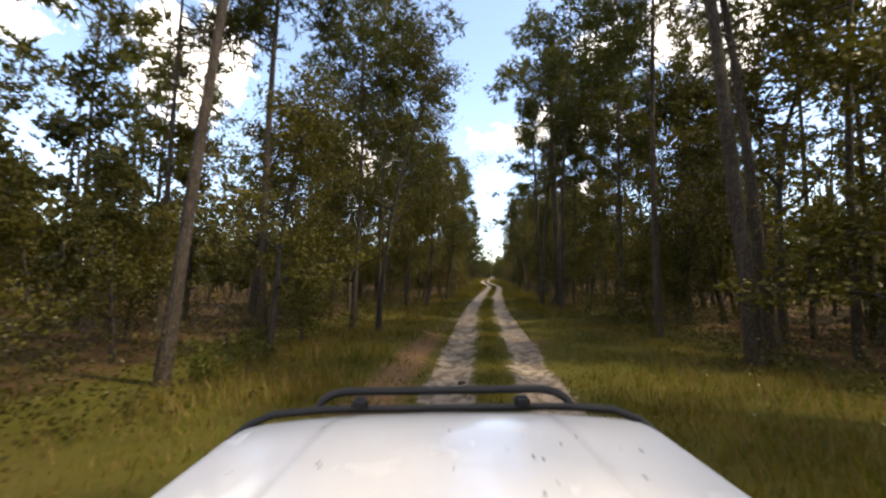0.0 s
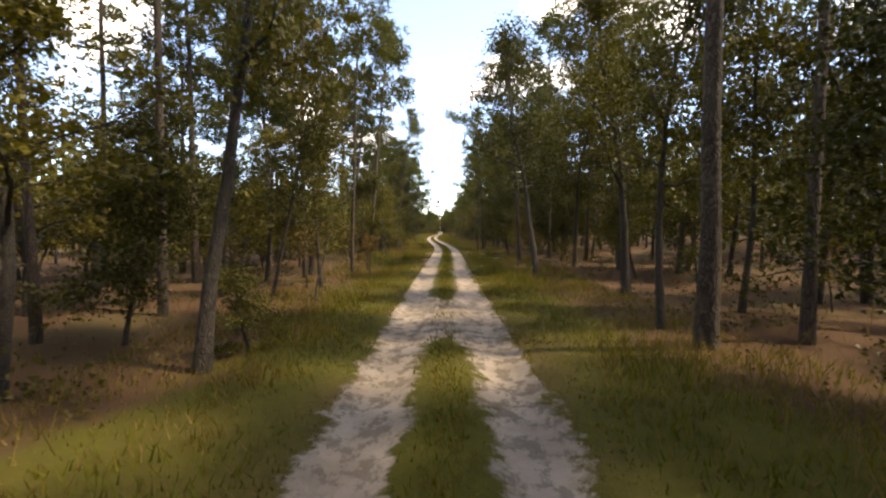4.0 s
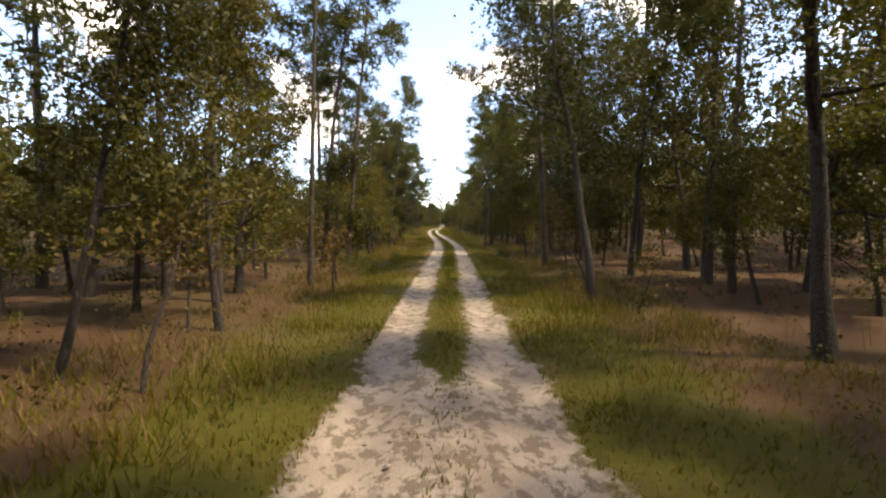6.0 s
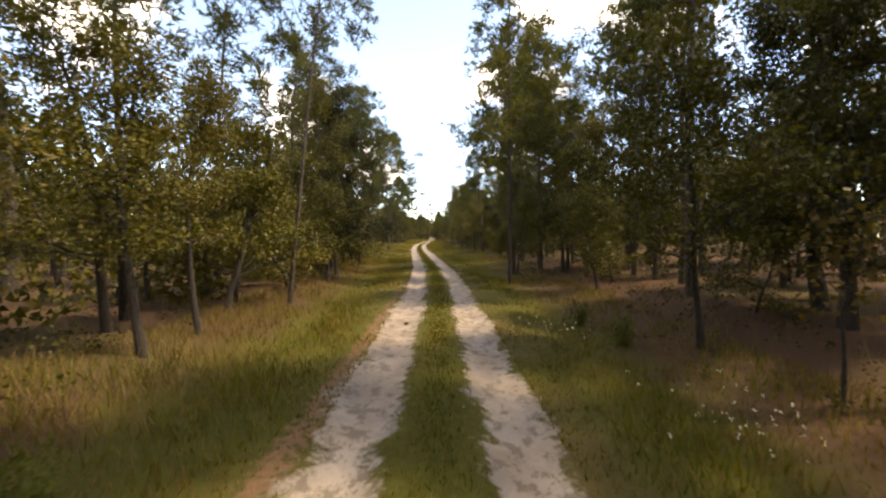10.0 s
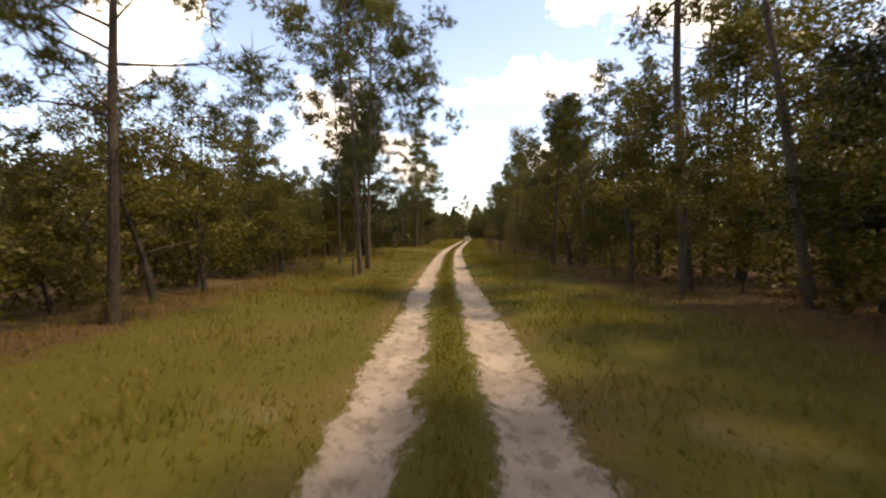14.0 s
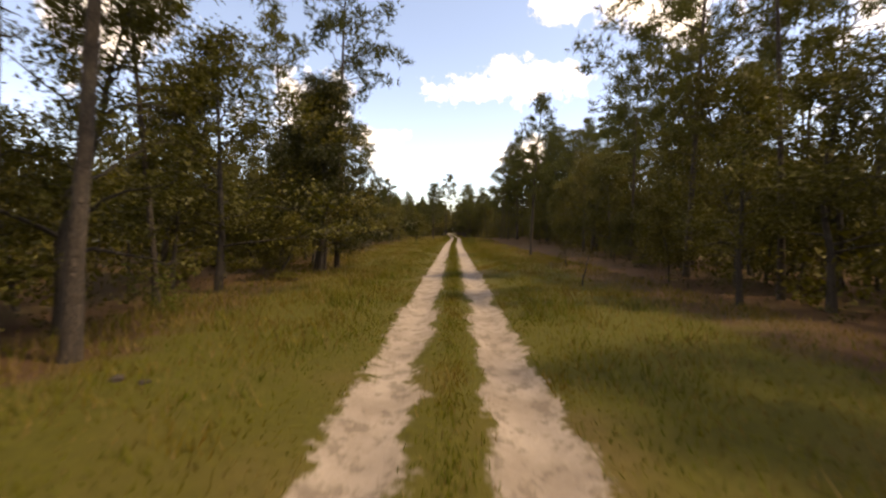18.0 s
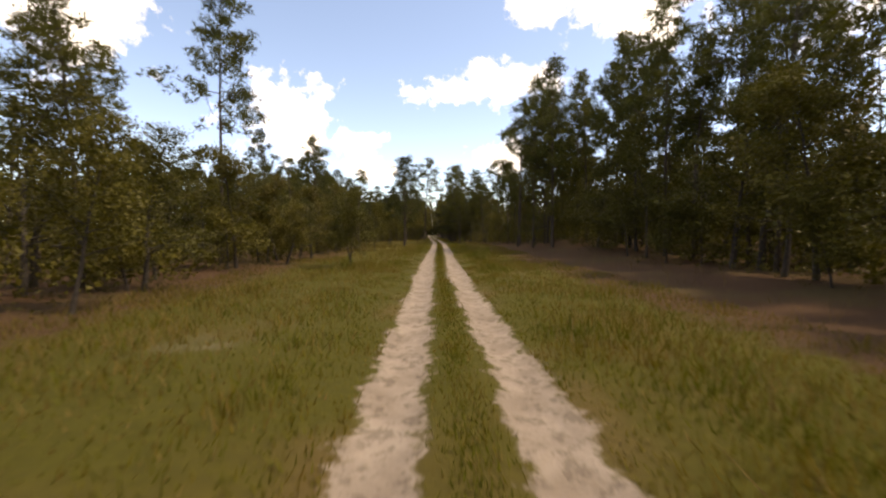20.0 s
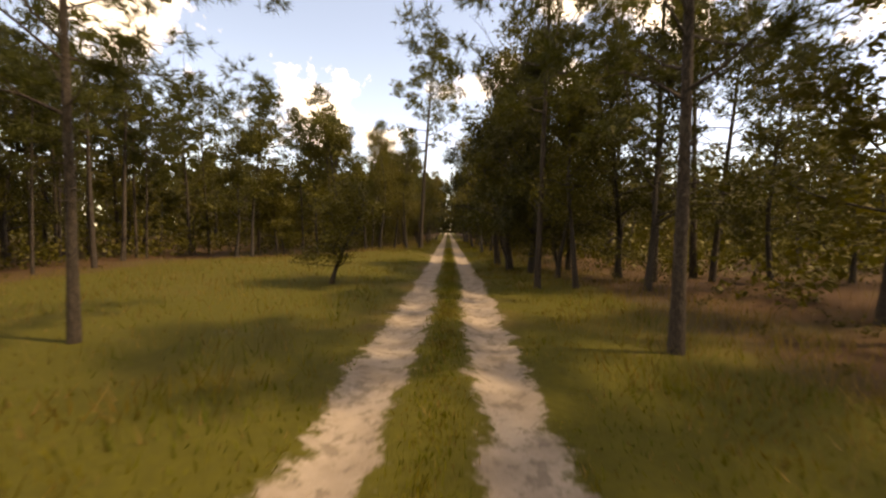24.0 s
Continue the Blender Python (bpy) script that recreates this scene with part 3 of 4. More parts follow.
def plant(kind, x, y, height=None, girth=None, sort=None, turn=None, lean=(0, 0), label=None):
    """One tree at x, y: its height and the trunk's thickness in metres, which of its kind, how it leans in metres per metre."""
    slim = kind == "oak" and abs(x - road_mid(y)) < (max(4.9, 2.2 + 0.36 * (height or 10)) if sort not in (5, 6) else 0)
    meshes, hs, gs = KINDS["roadside_oak" if slim else kind]
    sort = sort % 3 if slim and sort is not None else sort
    i = rnd.randrange(min(len(meshes), 5)) if sort is None else sort
    sz = (height or hs[i] * rnd.uniform(0.85, 1.15)) / hs[i]
    sx = sz if girth is None else min(max(girth * (0.42 if kind == "pine" else 0.5) / gs[i], 0.55 * sz), 1.9 * sz)
    t = rnd.uniform(0, 360) if turn is None else turn
    if kind.startswith("back_"):
        WOODS.append((kind, i, x, y, sx, sz, t))
        TAKEN.append((x, y))
        return None
    top = new(kind + "_tree" if kind != "sapling" else "sapling")
    z = float(land(np.float64(x), np.float64(y)))
    top.rotation_mode = "ZYX"          # turned first, then leant
    top.location, top.rotation_euler = (x, y, z), (-math.atan(lean[1]), math.atan(lean[0]), radians(t))
    tr, cr = meshes[i]
    a = part("trunk", tr, None, top)
    b = part("crown", cr, None, top)
    b.scale = (sz, sz, sz) if sx < sz * 1.3 else (sz * 1.15, sz * 1.15, sz)
    a.scale = (sx, sx, sz) if kind != "oak" else (max(0.8 * sz, min(sx, 1.25 * sz)),) * 2 + (sz,)
    if kind == "oak":
        b.scale = a.scale
    tagged(top, label or LABELS[kind], "tree", "pines along the track" if kind == "pine" else "broadleaf trees along the track")
    TAKEN.append((x, y))
    return top


# trees that stand out, from the start of the track to its end
plant("pine", -5.6, 6.9, 15, 0.29, 4, lean=(0.06, 0))
plant("pine", -6.6, 12.0, 16, 0.32, 1, lean=(0.02, 0))
plant("pine", -4.6, 14.1, 15, 0.15, 1, lean=(0.04,0))
plant("oak", -3.75, 14.3, 12, 0.19, 6, lean=(-0.08, 0), turn=20, label="dark oak leaning in over the verge")
plant("oak", -7.3, 19.3, 9, 0.17, 0)
plant("oak", -7.5, 19.8, 9, 0.15, 3)
plant("pine", 5.5, 28.8, 16, 0.24, 3)
plant("oak", 7.6, 27.1, 11, 0.22, 3)
plant("pine", 7.4, 25.6, 15, 0.20, 4)
plant("pine", 10.5, 30.5, 15, 0.26, 1)
plant("oak", 13.1, 27.9, 11, 0.32, 1)
plant("oak", -3.85, 26.2, 13.5, 0.24, 6, lean=(0.16, 0), turn=150, label="forked oak with a long limb reaching over the track")
plant("sapling", -3.3, 29.5, 3.4, 0.10, 2)
plant("pine", -6.9, 35.9, 14, 0.19, 3)
plant("pine", 3.75, 23.1, 17, 0.27, 1)
plant("pine", 3.95, 24.5, 17, 0.26, 4, lean=(0.01, 0))
plant("pine", 3.3, 27.6, 16, 0.31, 2)
plant("pine", 4.2, 27.4, 16, 0.26, 4, lean=(-0.02,0))
plant("oak", 3.6, 26.4, 7, 0.17, 2, lean=(0.42,0), turn=0, label="dark oak stem leaning away from the track")
plant("pine", 4.1, 35.4, 16, 0.37, 4)
plant("oak", 4.05, 36.6, 9.5, 0.16, 3)
plant("oak", -3.4, 34.5, 13, 0.14, 1, lean=(0.05, 0))
plant("scrub", -3.2, 35.5, 1.5, 0.08, 3)
plant("oak", 6.7, 38.2, 10, 0.15, 3)
plant("oak", -4.7, 40.4, 7.5, 0.10, 2, lean=(0.12,0))
plant("sapling", -3.4, 40.0, 3.0, 0.07, 2)
plant("sapling", -4.4, 42.6, 2.6, 0.06, 0)
plant("oak", -4.0, 42.9, 8, 0.14, 3)
plant("pine", -5.6, 55.9, 15, 0.3, 1, lean=(0.05, 0))
plant("oak", -5.1, 55.6, 6, 0.14, 2)
plant("pine", -4.4, 55.6, 15, 0.3, 4, lean=(0.03, 0))
plant("sapling", -3.7, 50.4, 2.0, 0.18, 1)
plant("oak", 3.95, 46.3, 12, 0.24, 1, label="dark oak with a straight trunk at the verge")
plant("oak", 5.4, 41.1, 10.5, 0.3, 6, lean=(0.26, 0), turn=200, label="spreading dark oak with long level limbs")
plant("scrub", 7.7, 45.4, 4.5, 0.11, 2)
plant("sapling", 4.5, 45.0, 1.6, 0.09, 1)
plant("pine", -4.2, 49.0, 16, 0.19, 4)
plant("sapling", -3.2, 47.9, 2.2, 0.08, 0, lean=(-0.1,0))
plant("pine", -7.1, 61.2, 15, 0.35, 0)
plant("pine", -7.6, 70.5, 13, 0.2, 1)
plant("pine", -13.7, 68.9, 14, 0.49, 1)
plant("sapling", -5.3, 53.3, 2.2, 0.15, 1)
plant("pine", 5.1, 55.8, 14, 0.36, 5, lean=(-0.06, 0), turn=180, label="tall pine with a bare limb reaching over the verge")
plant("sapling", 4.6, 48.7, 2.6, 0.08, 2)
plant("scrub", 9.0, 49.7, 4, 0.11, 2)
plant("oak", -4.25, 61.2, 6.3, 0.16, 0)
plant("oak", -4.25, 62.9, 6.6, 0.13, 3)
plant("pine", 5.2, 78.1, 13.5, 0.32, 3)
plant("oak", 12.6, 76.8, 10, 0.28, 1)
plant("oak", 9.5, 63.6, 11, 0.26, 5, label="broad oak with shade-darkened leaves and low hanging boughs")
plant("pine", 4.1, 73.3, 14, 0.12, 3)
plant("oak", 5.2, 77.3, 5, 0.17, 2)
plant("oak", -4.7, 76.6, 10.5, 0.27, 5, label="broad oak with a dense rounded crown at the verge")
plant("oak", -4.1, 75.3, 11, 0.16, 1)
plant("pine", -5.1, 92.4, 15, 0.15, 4)
plant("pine", -5.3, 93.2, 15, 0.13, 1)
plant("pine", -5.5, 92.6, 14, 0.12, 3)
plant("sapling", -5.3, 92.0, 4, 0.08, 2)
plant("oak", 9.7, 103.9, 12, 0.26, 1)
plant("oak", 10.5, 110.4, 11, 0.36, 0)
plant("pine", -7.9, 102.9, 15, 0.3, 6, lean=(0.05, 0), label="tall pale-barked pine with gnarled bare limbs")
plant("pine", 7.2, 107.8, 16, 0.44, 1, lean=(-0.1,0))
plant("pine", 8.6, 104.6, 15, 0.31, 4, lean=(-0.1,0))
plant("pine", -5.2, 115.1, 17, 0.27, 4, label="tall scaly-barked pine at the edge of the grass")
plant("pine", -5.5, 118.0, 17, 0.30, 5)
plant("pine", -8.1, 121.4, 15, 0.18, 3)
plant("oak", 8.5, 129.6, 14, 0.36, 5, label="big leafy oak by the bend of the track")
plant("sapling", 3.3, 140.0, 3, 0.21, 1)
plant("sapling", 2.8, 116.1, 2.6, 0.04, 2)
plant("scrub", 8.6, 121.1, 3.2, 0.24, 3)
plant("oak", 19.2, 147.4, 8, 0.51, 0)
plant("oak", -9.2, 132.8, 15, 0.4, 5, label="massive oak, leaves darkened as if shaded, wide crown reaching the grass")
plant("scrub", -8.4, 132.8, 3.2, 0.13, 2)
plant("scrub", -10.5, 131.9, 5, 0.13, 0)
plant("oak", 3.2, 130.5, 4.5, 0.10, 2)
plant("sapling", 2.6, 130.7, 2.6, 0.07, 0, lean=(-0.4,0))
plant("pine", -7.3, 159.4, 16.0, 0.44, 5, label="full-crowned pine standing free in the clearing")
plant("pine", -19.0, 166.8, 14, 0.39, 0)
plant("pine", -19.5, 169.1, 14, 0.42, 1)
plant("pine", -23.6, 166.4, 11, 0.35, 5)
plant("pine", -21.9, 157.1, 11, 0.24, 3)
plant("pine", -6.6, 175.4, 15.5, 0.3, 1)
plant("oak", 7.6, 155.3, 9.4, 0.22, 4)
plant("oak", 5.6, 145.2, 6, 0.12, 2)
plant("oak", -6.9, 173.2, 9.2, 0.36, 5, label="many-stemmed oak with a crown overhanging the verge")
plant("oak", -6.7, 173.4, 9, 0.23, 0)
plant("sapling", 3.8, 169.4, 1.8, 0.08, 0)
plant("sapling", 5.6, 177.5, 1.6, 0.12, 1)
plant("pine", -13.5, 216.7, 17, 0.29, 0)
plant("scrub", -9.1, 215.3, 4.5, 0.18, 2)
plant("scrub", -12.2, 242.8, 5, 0.37, 0)
plant("scrub", -4.9, 213.3, 4.6, 0.09, 0)
plant("scrub", -4.9, 214.0, 4.4, 0.09, 2)
plant("oak", 23.0, 250.4, 15, 0.59, 1)
plant("pine", 28.6, 273.7, 18, 0.72, 2)
plant("pine", -3.4, 248.3, 12.2, 0.34, 5, turn=40, label="full-crowned pine with bent limbs beside the track")
plant("pine", -12.3, 246.5, 9.5, 0.16, 3)
plant("pine", -15.0, 248.2, 13.5, 0.24, 0)
plant("pine", -17.0, 246.0, 12, 0.2, 3)
plant("oak", -6.6, 240.6, 6.4, 0.12, 0)
plant("oak", -5.9, 256.4, 6.2, 0.14, 2)
plant("oak", -6.3, 256.9, 5.8, 0.14, 0)
plant("pine", -3.8, 263.5, 11.5, 0.2, 6, turn=200, label="pine with forked bare limbs low on its trunk")
plant("scrub", -1.9, 271.5, 3.8, 0.19, 1)
plant("pine", 5.6, 263.4, 12.5, 0.25, 6, turn=160, label="stout pine close beside the track")
plant("pine", 5.0, 270.6, 14.5, 0.22, 5, turn=60)
plant("oak", 8.1, 269.7, 10, 0.21, 1)
plant("oak", 6.2, 270.4, 8, 0.18, 3)
plant("pine", -0.5, 300.0, 21, 0.51, 2)
plant("oak", 6.4, 273.5, 9, 0.18, 4)
plant("scrub", 5.0, 276.9, 6, 0.21, 0)
plant("oak", 4.9, 280.1, 11, 0.25, 5)
plant("oak", -12.2, 139.5, 13, 0.68, 5, turn=70, label="dense oak with shade-darkened leaves behind the massive one")
plant("pine", -3.8, 67.2, 13, 0.16, 4, lean=(0.07, 0), label="pale bent trunk leaning over the verge")
plant("pine", -6.5, 159.9, 15, 0.28, 4, lean=(0.05,0), label="scaly pine trunk leaning gently over the verge")
plant("scrub", -7.2, 169.3, 2.6, 0.16, 3)
plant("oak", 5.2, 277.5, 13, 0.27, 2)
plant("oak", 5.8, 275.6, 11, 0.22, 5)
plant("pine", 5.65, 9.9, 17, 0.42, 4, lean=(-0.04, 0), label="thick dark pine trunk close by its twin")
plant("oak", 4.7, 133.5, 13.5, 0.2, 3, label="tall airy oak beside the track")
plant("oak", 8.4, 48.6, 12, 0.26, 4)
plant("oak", 6.9, 50.6, 12.5, 0.24, 4)
plant("oak", 9.9, 52.2, 13, 0.26, 1)
plant("oak", 10.3, 47.0, 12, 0.26, 4)
plant("oak", 7.6, 17.6, 12, 0.24, 4)
plant("oak", 9.8, 19.2, 12.5, 0.26, 1)
plant("pine", 10.9, 234.0, 17.5, 0.3, 0)
plant("pine", 10.2, 238.2, 17, 0.28, 2)
plant("pine", 12.0, 230.6, 18, 0.3, 3)
plant("pine", 11.4, 242.3, 16, 0.28, 0)
plant("oak", 11.0, 103.2, 10.5, 0.26, 4)
plant("oak", 9.4, 101.6, 9.5, 0.3, 5, label="dense oak, leaves coloured as in the shade of the wood")
plant("oak", 9.6, 98.6, 9, 0.3, 5, turn=120, label="dense oak, leaves coloured as in the shade of the wood")
plant("pine", 11.5, 100.6, 14, 0.26, 3)
plant("oak", 12.0, 107.8, 11, 0.26, 1)
plant("scrub", 9.4, 44.2, 4.5, 0.12, 0)
plant("pine", 13.2, 236.5, 17, 0.3, 0)
plant("oak", 12.4, 232.0, 11, 0.3, 4)
plant("pine", 14.5, 238.8, 16.5, 0.28, 2)
plant("pine", 9.0, 171.9, 16, 0.3, 5)
plant("pine", 5.9, 188.7, 13, 0.26, 3)
plant("pine", 18.6, 166.4, 17.5, 0.32, 0)
plant("oak", 9.3, 162.5, 9, 0.18, 4)
plant("pine", 6.5, 10.7, 16, 0.34, 1, lean=(-0.05, 0))
# the next three stand out of view, added to shade the truck's bonnet
plant("oak", 5.6, -2.5, 12, 0.4, 4)
plant("oak", 6.4, 3.2, 12, 0.36, 1)
plant("pine", 5.4, 0.6, 15, 0.3, 5)
plant("oak", 8.5, 13.5, 12, 0.3, 3)


def wood_height(side, y):
    """Height of the oak wood at the clearing's edge; the pines stand out above it."""
    if side < 0:
        return float(np.interp(y, [0, 25, 38, 58, 64, 78, 86, 118, 130, 150, 160, 185, 200, 238, 250, 290], [9.5, 8.5, 6, 5.5, 6, 8, 6.8, 6.5, 6.5, 6.2, 7.5, 7.5, 7, 7, 7.5, 8.5]))
    return float(np.interp(y, [0, 20, 40, 60, 80, 100, 120, 135, 150, 170, 186, 200, 232, 246, 260, 300], [8.5, 7.5, 8, 8, 7.5, 8, 8, 7.5, 7.5, 8, 9, 10, 10, 7.5, 7.5, 8.5]))


MARKS = [p for p in TAKEN]


def fringe(side, y0, y1, n, low, high, b0, b1, kind="pine"):
    """Tall trees along the edge of the clearing, clear of those that stand out."""
    rnd.seed(int(y0 * 13 + y1 * 7 + side * 3 + n))
    for k in range(n):
        y = y0 + (y1 - y0) * (k + rnd.random()) / n
        edge = float(clear_left(y) if side < 0 else clear_right(y))
        x = road_mid(y) + side * (edge + rnd.uniform(b0, b1))
        if any((x - a) ** 2 + ((y - b) * 0.6) ** 2 < 2.2 for a, b in MARKS) or any((x - a) ** 2 + (y - b) ** 2 < 1.4 for a, b in TAKEN):
            continue
        plant(kind, x, y, rnd.uniform(low, high), rnd.uniform(0.18, 0.3), rnd.choice((0, 1, 2, 3, 4)) % len(KINDS[kind][0]))


# pines that rise above the oaks
fringe(-1, 16, 60, 13, 14, 18, 0.6, 5)
fringe(1, 29, 60, 11, 15, 19, 1.0, 5.5)
fringe(-1, 62, 100, 9, 12, 15, 2, 7)
fringe(1, 62, 100, 20, 12.5, 16, 1.5, 8)
fringe(1, 102, 135, 8, 12.5, 16.5, 3, 9)
fringe(1, 152, 204, 14, 12, 16, 2, 9)
fringe(1, 205, 240, 16, 14, 18, 1.5, 8)
fringe(1, 240, 262, 12, 10, 13.5, 2.5, 9)
fringe(1, 262, 335, 13, 11, 15, 0.5, 5)
fringe(-1, 284, 335, 10, 11, 14, 0.5, 5)
fringe(-1, 176, 236, 7, 10, 13, 2, 8)
fringe(-1, 120, 150, 4, 11, 14, 4, 9)
fringe(-1, 34, 62, 10, 11, 15, 3.0, 10)
fringe(1, 82, 104, 9, 13.5, 17, 1.5, 7)
fringe(-1, 262, 290, 12, 11, 14, 3, 14)
fringe(-1, 260, 294, 11, 10.5, 13.5, -0.5, 6)
fringe(1, 4, 24, 6, 14, 18, 1.5, 6)
fringe(-1, 6, 26, 4, 13, 17, 2.5, 8)
# oaks of the edge
for y0, y1, n, b0, b1 in ((2, 34, 12, 0.8, 6), (36, 58, 11, 1.6, 7), (58, 86, 17, 0.9, 4.5), (84, 118, 12, 0.6, 4), (118, 156, 15, 0.8, 5), (156, 190, 13, 0.6, 5), (190, 240, 15, 0.5, 5), (240, 285, 10, 2.0, 8), (285, 335, 14, 0, 5)):
    low = wood_height(-1, (y0 + y1) / 2)
    fringe(-1, y0, y1, n, low * 0.8, low * 1.1, b0, b1, "oak")
for y0, y1, n, b0, b1 in ((4, 24, 8, 2.6, 8), (24, 60, 11, 2.4, 9), (58, 101, 16, 1.5, 7), (101, 135, 12, 1.0, 6), (135, 162, 11, 1.0, 6), (162, 190, 13, 0.8, 6), (190, 240, 20, 0.8, 6), (240, 262, 7, 2.5, 7), (262, 335, 18, 0.6, 5)):
    low = wood_height(1, (y0 + y1) / 2)
    fringe(1, y0, y1, n, low * 0.8, low * 1.12, b0, b1, "oak")

# a close wall of leaves down to the grass
fringe(-1, 60, 92, 22, 3.6, 6.0, 0.1, 2.2, "scrub")
fringe(1, 64, 84, 9, 9.5, 12, 2.5, 7, "oak")
fringe(-1, 262, 288, 9, 8.5, 11, 5, 14, "oak")
fringe(-1, 264, 297, 15, 8.5, 11, -1, 6, "oak")
# the wood closes in where the track runs out of sight
fringe(-1, 288, 342, 16, 9.5, 13, -2.0, 0.2, "oak")
fringe(1, 288, 342, 16, 9.5, 13, -1.6, 0.2, "oak")
fringe(-1, 64, 86, 10, 6.8, 8.6, 0.8, 3.2, "oak")


def fill(side, y0, y1, near, far, per, kinds):
    """Trees of the wood on one side between y0 and y1, from near to far metres behind the edge of the clearing."""
    rnd.seed(int(y0 * 11 + near * 5 + side * 3 + 1000))
    n = int((y1 - y0) * (far - near) * per)
    for _ in range(n * 3):
        y = rnd.uniform(y0, y1)
        edge = float(clear_left(y) if side < 0 else clear_right(y))
        x = road_mid(y) + side * (edge + near + (far - near) * rnd.random())
        if any((x - a) ** 2 + (y - b) ** 2 < (2.0 if near < 2 else 1.2) for a, b in TAKEN[-900:]):
            continue
        n -= 1
        if n < 0:
            break
        q, kind = rnd.random(), kinds[-1][0]
        for k, share in kinds:
            if q < share:
                kind = k
                break
            q -= share
        low = wood_height(side, y)
        if "pine" in kind:
            tall = rnd.uniform(low + 1, low + 4) if y > 62 else rnd.uniform(12, 17)
        else:
            tall = rnd.uniform(0.75, 1.15) * low if kind.endswith("oak") else None
        plant(kind, x, y, height=tall, girth=rnd.uniform(0.14, 0.28) if "pine" in kind else None)


OPEN = (("scrub", 0.3), ("sapling", 0.3), ("oak", 0.12), ("pine", 0.28))
THICK = (("scrub", 0.66), ("sapling", 0.08), ("oak", 0.18), ("pine", 0.08))
STAND = (("scrub", 0.2), ("pine", 0.8))
BACK_STAND = (("back_scrub", 0.25), ("back_pine", 0.75))
BACK = (("back_scrub", 0.42), ("back_oak", 0.38), ("back_pine", 0.2))
for y0 in range(-14, 336, 25):
    for side in (-1, 1):
        open_floor = y0 < 50 if side > 0 else 11 <= y0 < 36
        what, per = (OPEN, 0.065) if open_floor else (THICK, 0.1)
        if side < 0 and 230 < y0 < 262:
            what, per = STAND, 0.06
        clearing = side > 0 and y0 == 261          # a sunlit gap in the wood
        if clearing:
            what, per = OPEN, 0.04
        fill(side, y0, y0 + 25, 0.5, 6, per, what)
        fill(side, y0, y0 + 25, 6, 26, (0.11 if y0 < 110 else 0.05 if clearing else 0.1), BACK_STAND if what is STAND else BACK)


# ---------------------------------------------------------------- the wood farther off, undergrowth and grass
def far_woods():
    """The wood behind the first rows, too deep in to tell its trees apart."""
    verts, faces, cards = [], [], []
    g = np.random.default_rng(91)
    d = random.Random(92)
    spots = []
    for y in np.arange(-40, 420, 2.2):
        for side in (-1, 1):
            edge = float(clear_left(y) if side < 0 else clear_right(y))
            for band in range(7):
                near = 27 if -14 < y < 345 else 1
                if band < 3 or d.random() < 0.6:
                    spots.append((road_mid(y) + side * (edge + near + band * 9 + d.uniform(0, 9)), y + d.uniform(-1.1, 1.1)))
    for x in np.arange(-30, 45, 1.3):
        spots.append((x, 385 + d.uniform(0, 14)))
        if abs(x - road_mid(356)) > 2.4:
            spots.append((x, 352 + d.uniform(0, 12)))
        if abs(x) > 6:
            spots.append((x, -42 + d.uniform(-8, 4)))
    for x, y in spots:
        h = d.uniform(7, 15) if y < 345 else d.uniform(12, 16)
        z = float(land(np.float64(x), np.float64(y)))
        tube([(x, y, z - 0.1), (x + d.gauss(0, .2), y, z + h * 0.5), (x + d.gauss(0, .4), y, z + h)], [0.13, 0.1, 0.03], 5, verts, faces)
        n = 900 if y > 345 and abs(x) < 14 else 420 if y > 345 and abs(x) < 26 else 170 if abs(x) < 52 or y > 345 else 36
        up = g.uniform(0.05, 1.0, n)
        r = np.sqrt(g.uniform(0, 1, n)) * 2.6 * np.sin(np.pi * np.clip(up * 0.85 + 0.12, 0, 1))
        a = g.uniform(0, 6.283, n)
        cards.append(np.stack([x + r * np.cos(a), y + r * np.sin(a), z + 0.3 + up * h], 1))
    cards = np.concatenate(cards)
    top = new("far_woods")
    part("trunks", mesh_of("trunks", verts, faces, True), PINE_BARK, top)
    part("leaves", triangles("leaves", leaves(cards, g, np.where(np.abs(cards[:, :1]) < 55, 0.62, 1.2))), OAK_LEAVES, top)
    tagged(top, "dense mixed pine and oak woods behind the roadside trees", "woods", kind="stuff")


def shrubs(n, y0, y1, b0, b1, power, low, high, k, seed, sides=(-1, 1)):
    """Middles of the leaves of n shrubs between b0 and b1 metres behind the clearing's edge."""
    g = np.random.default_rng(seed)
    y = g.uniform(y0, y1, n)
    side = g.choice(sides, n)
    edge = np.where(side < 0, clear_left(y), clear_right(y))
    back = b0 + (b1 - b0) * g.random(n) ** power
    x = road_x(y) + side * np.maximum(edge + back, 2.3)
    z = land(x, y)
    tall = g.uniform(low, high, n) * np.where(back > 0, 1.0, 0.5)
    up = g.random(n * k)
    a = g.uniform(0, 6.283, n * k)
    r = np.sqrt(g.random(n * k)) * np.repeat(tall, k) * 0.75 * (0.45 + up)
    return np.stack([np.repeat(x, k) + r * np.cos(a), np.repeat(y, k) + r * np.sin(a), np.repeat(z, k) + 0.04 + up * np.repeat(tall, k)], 1)


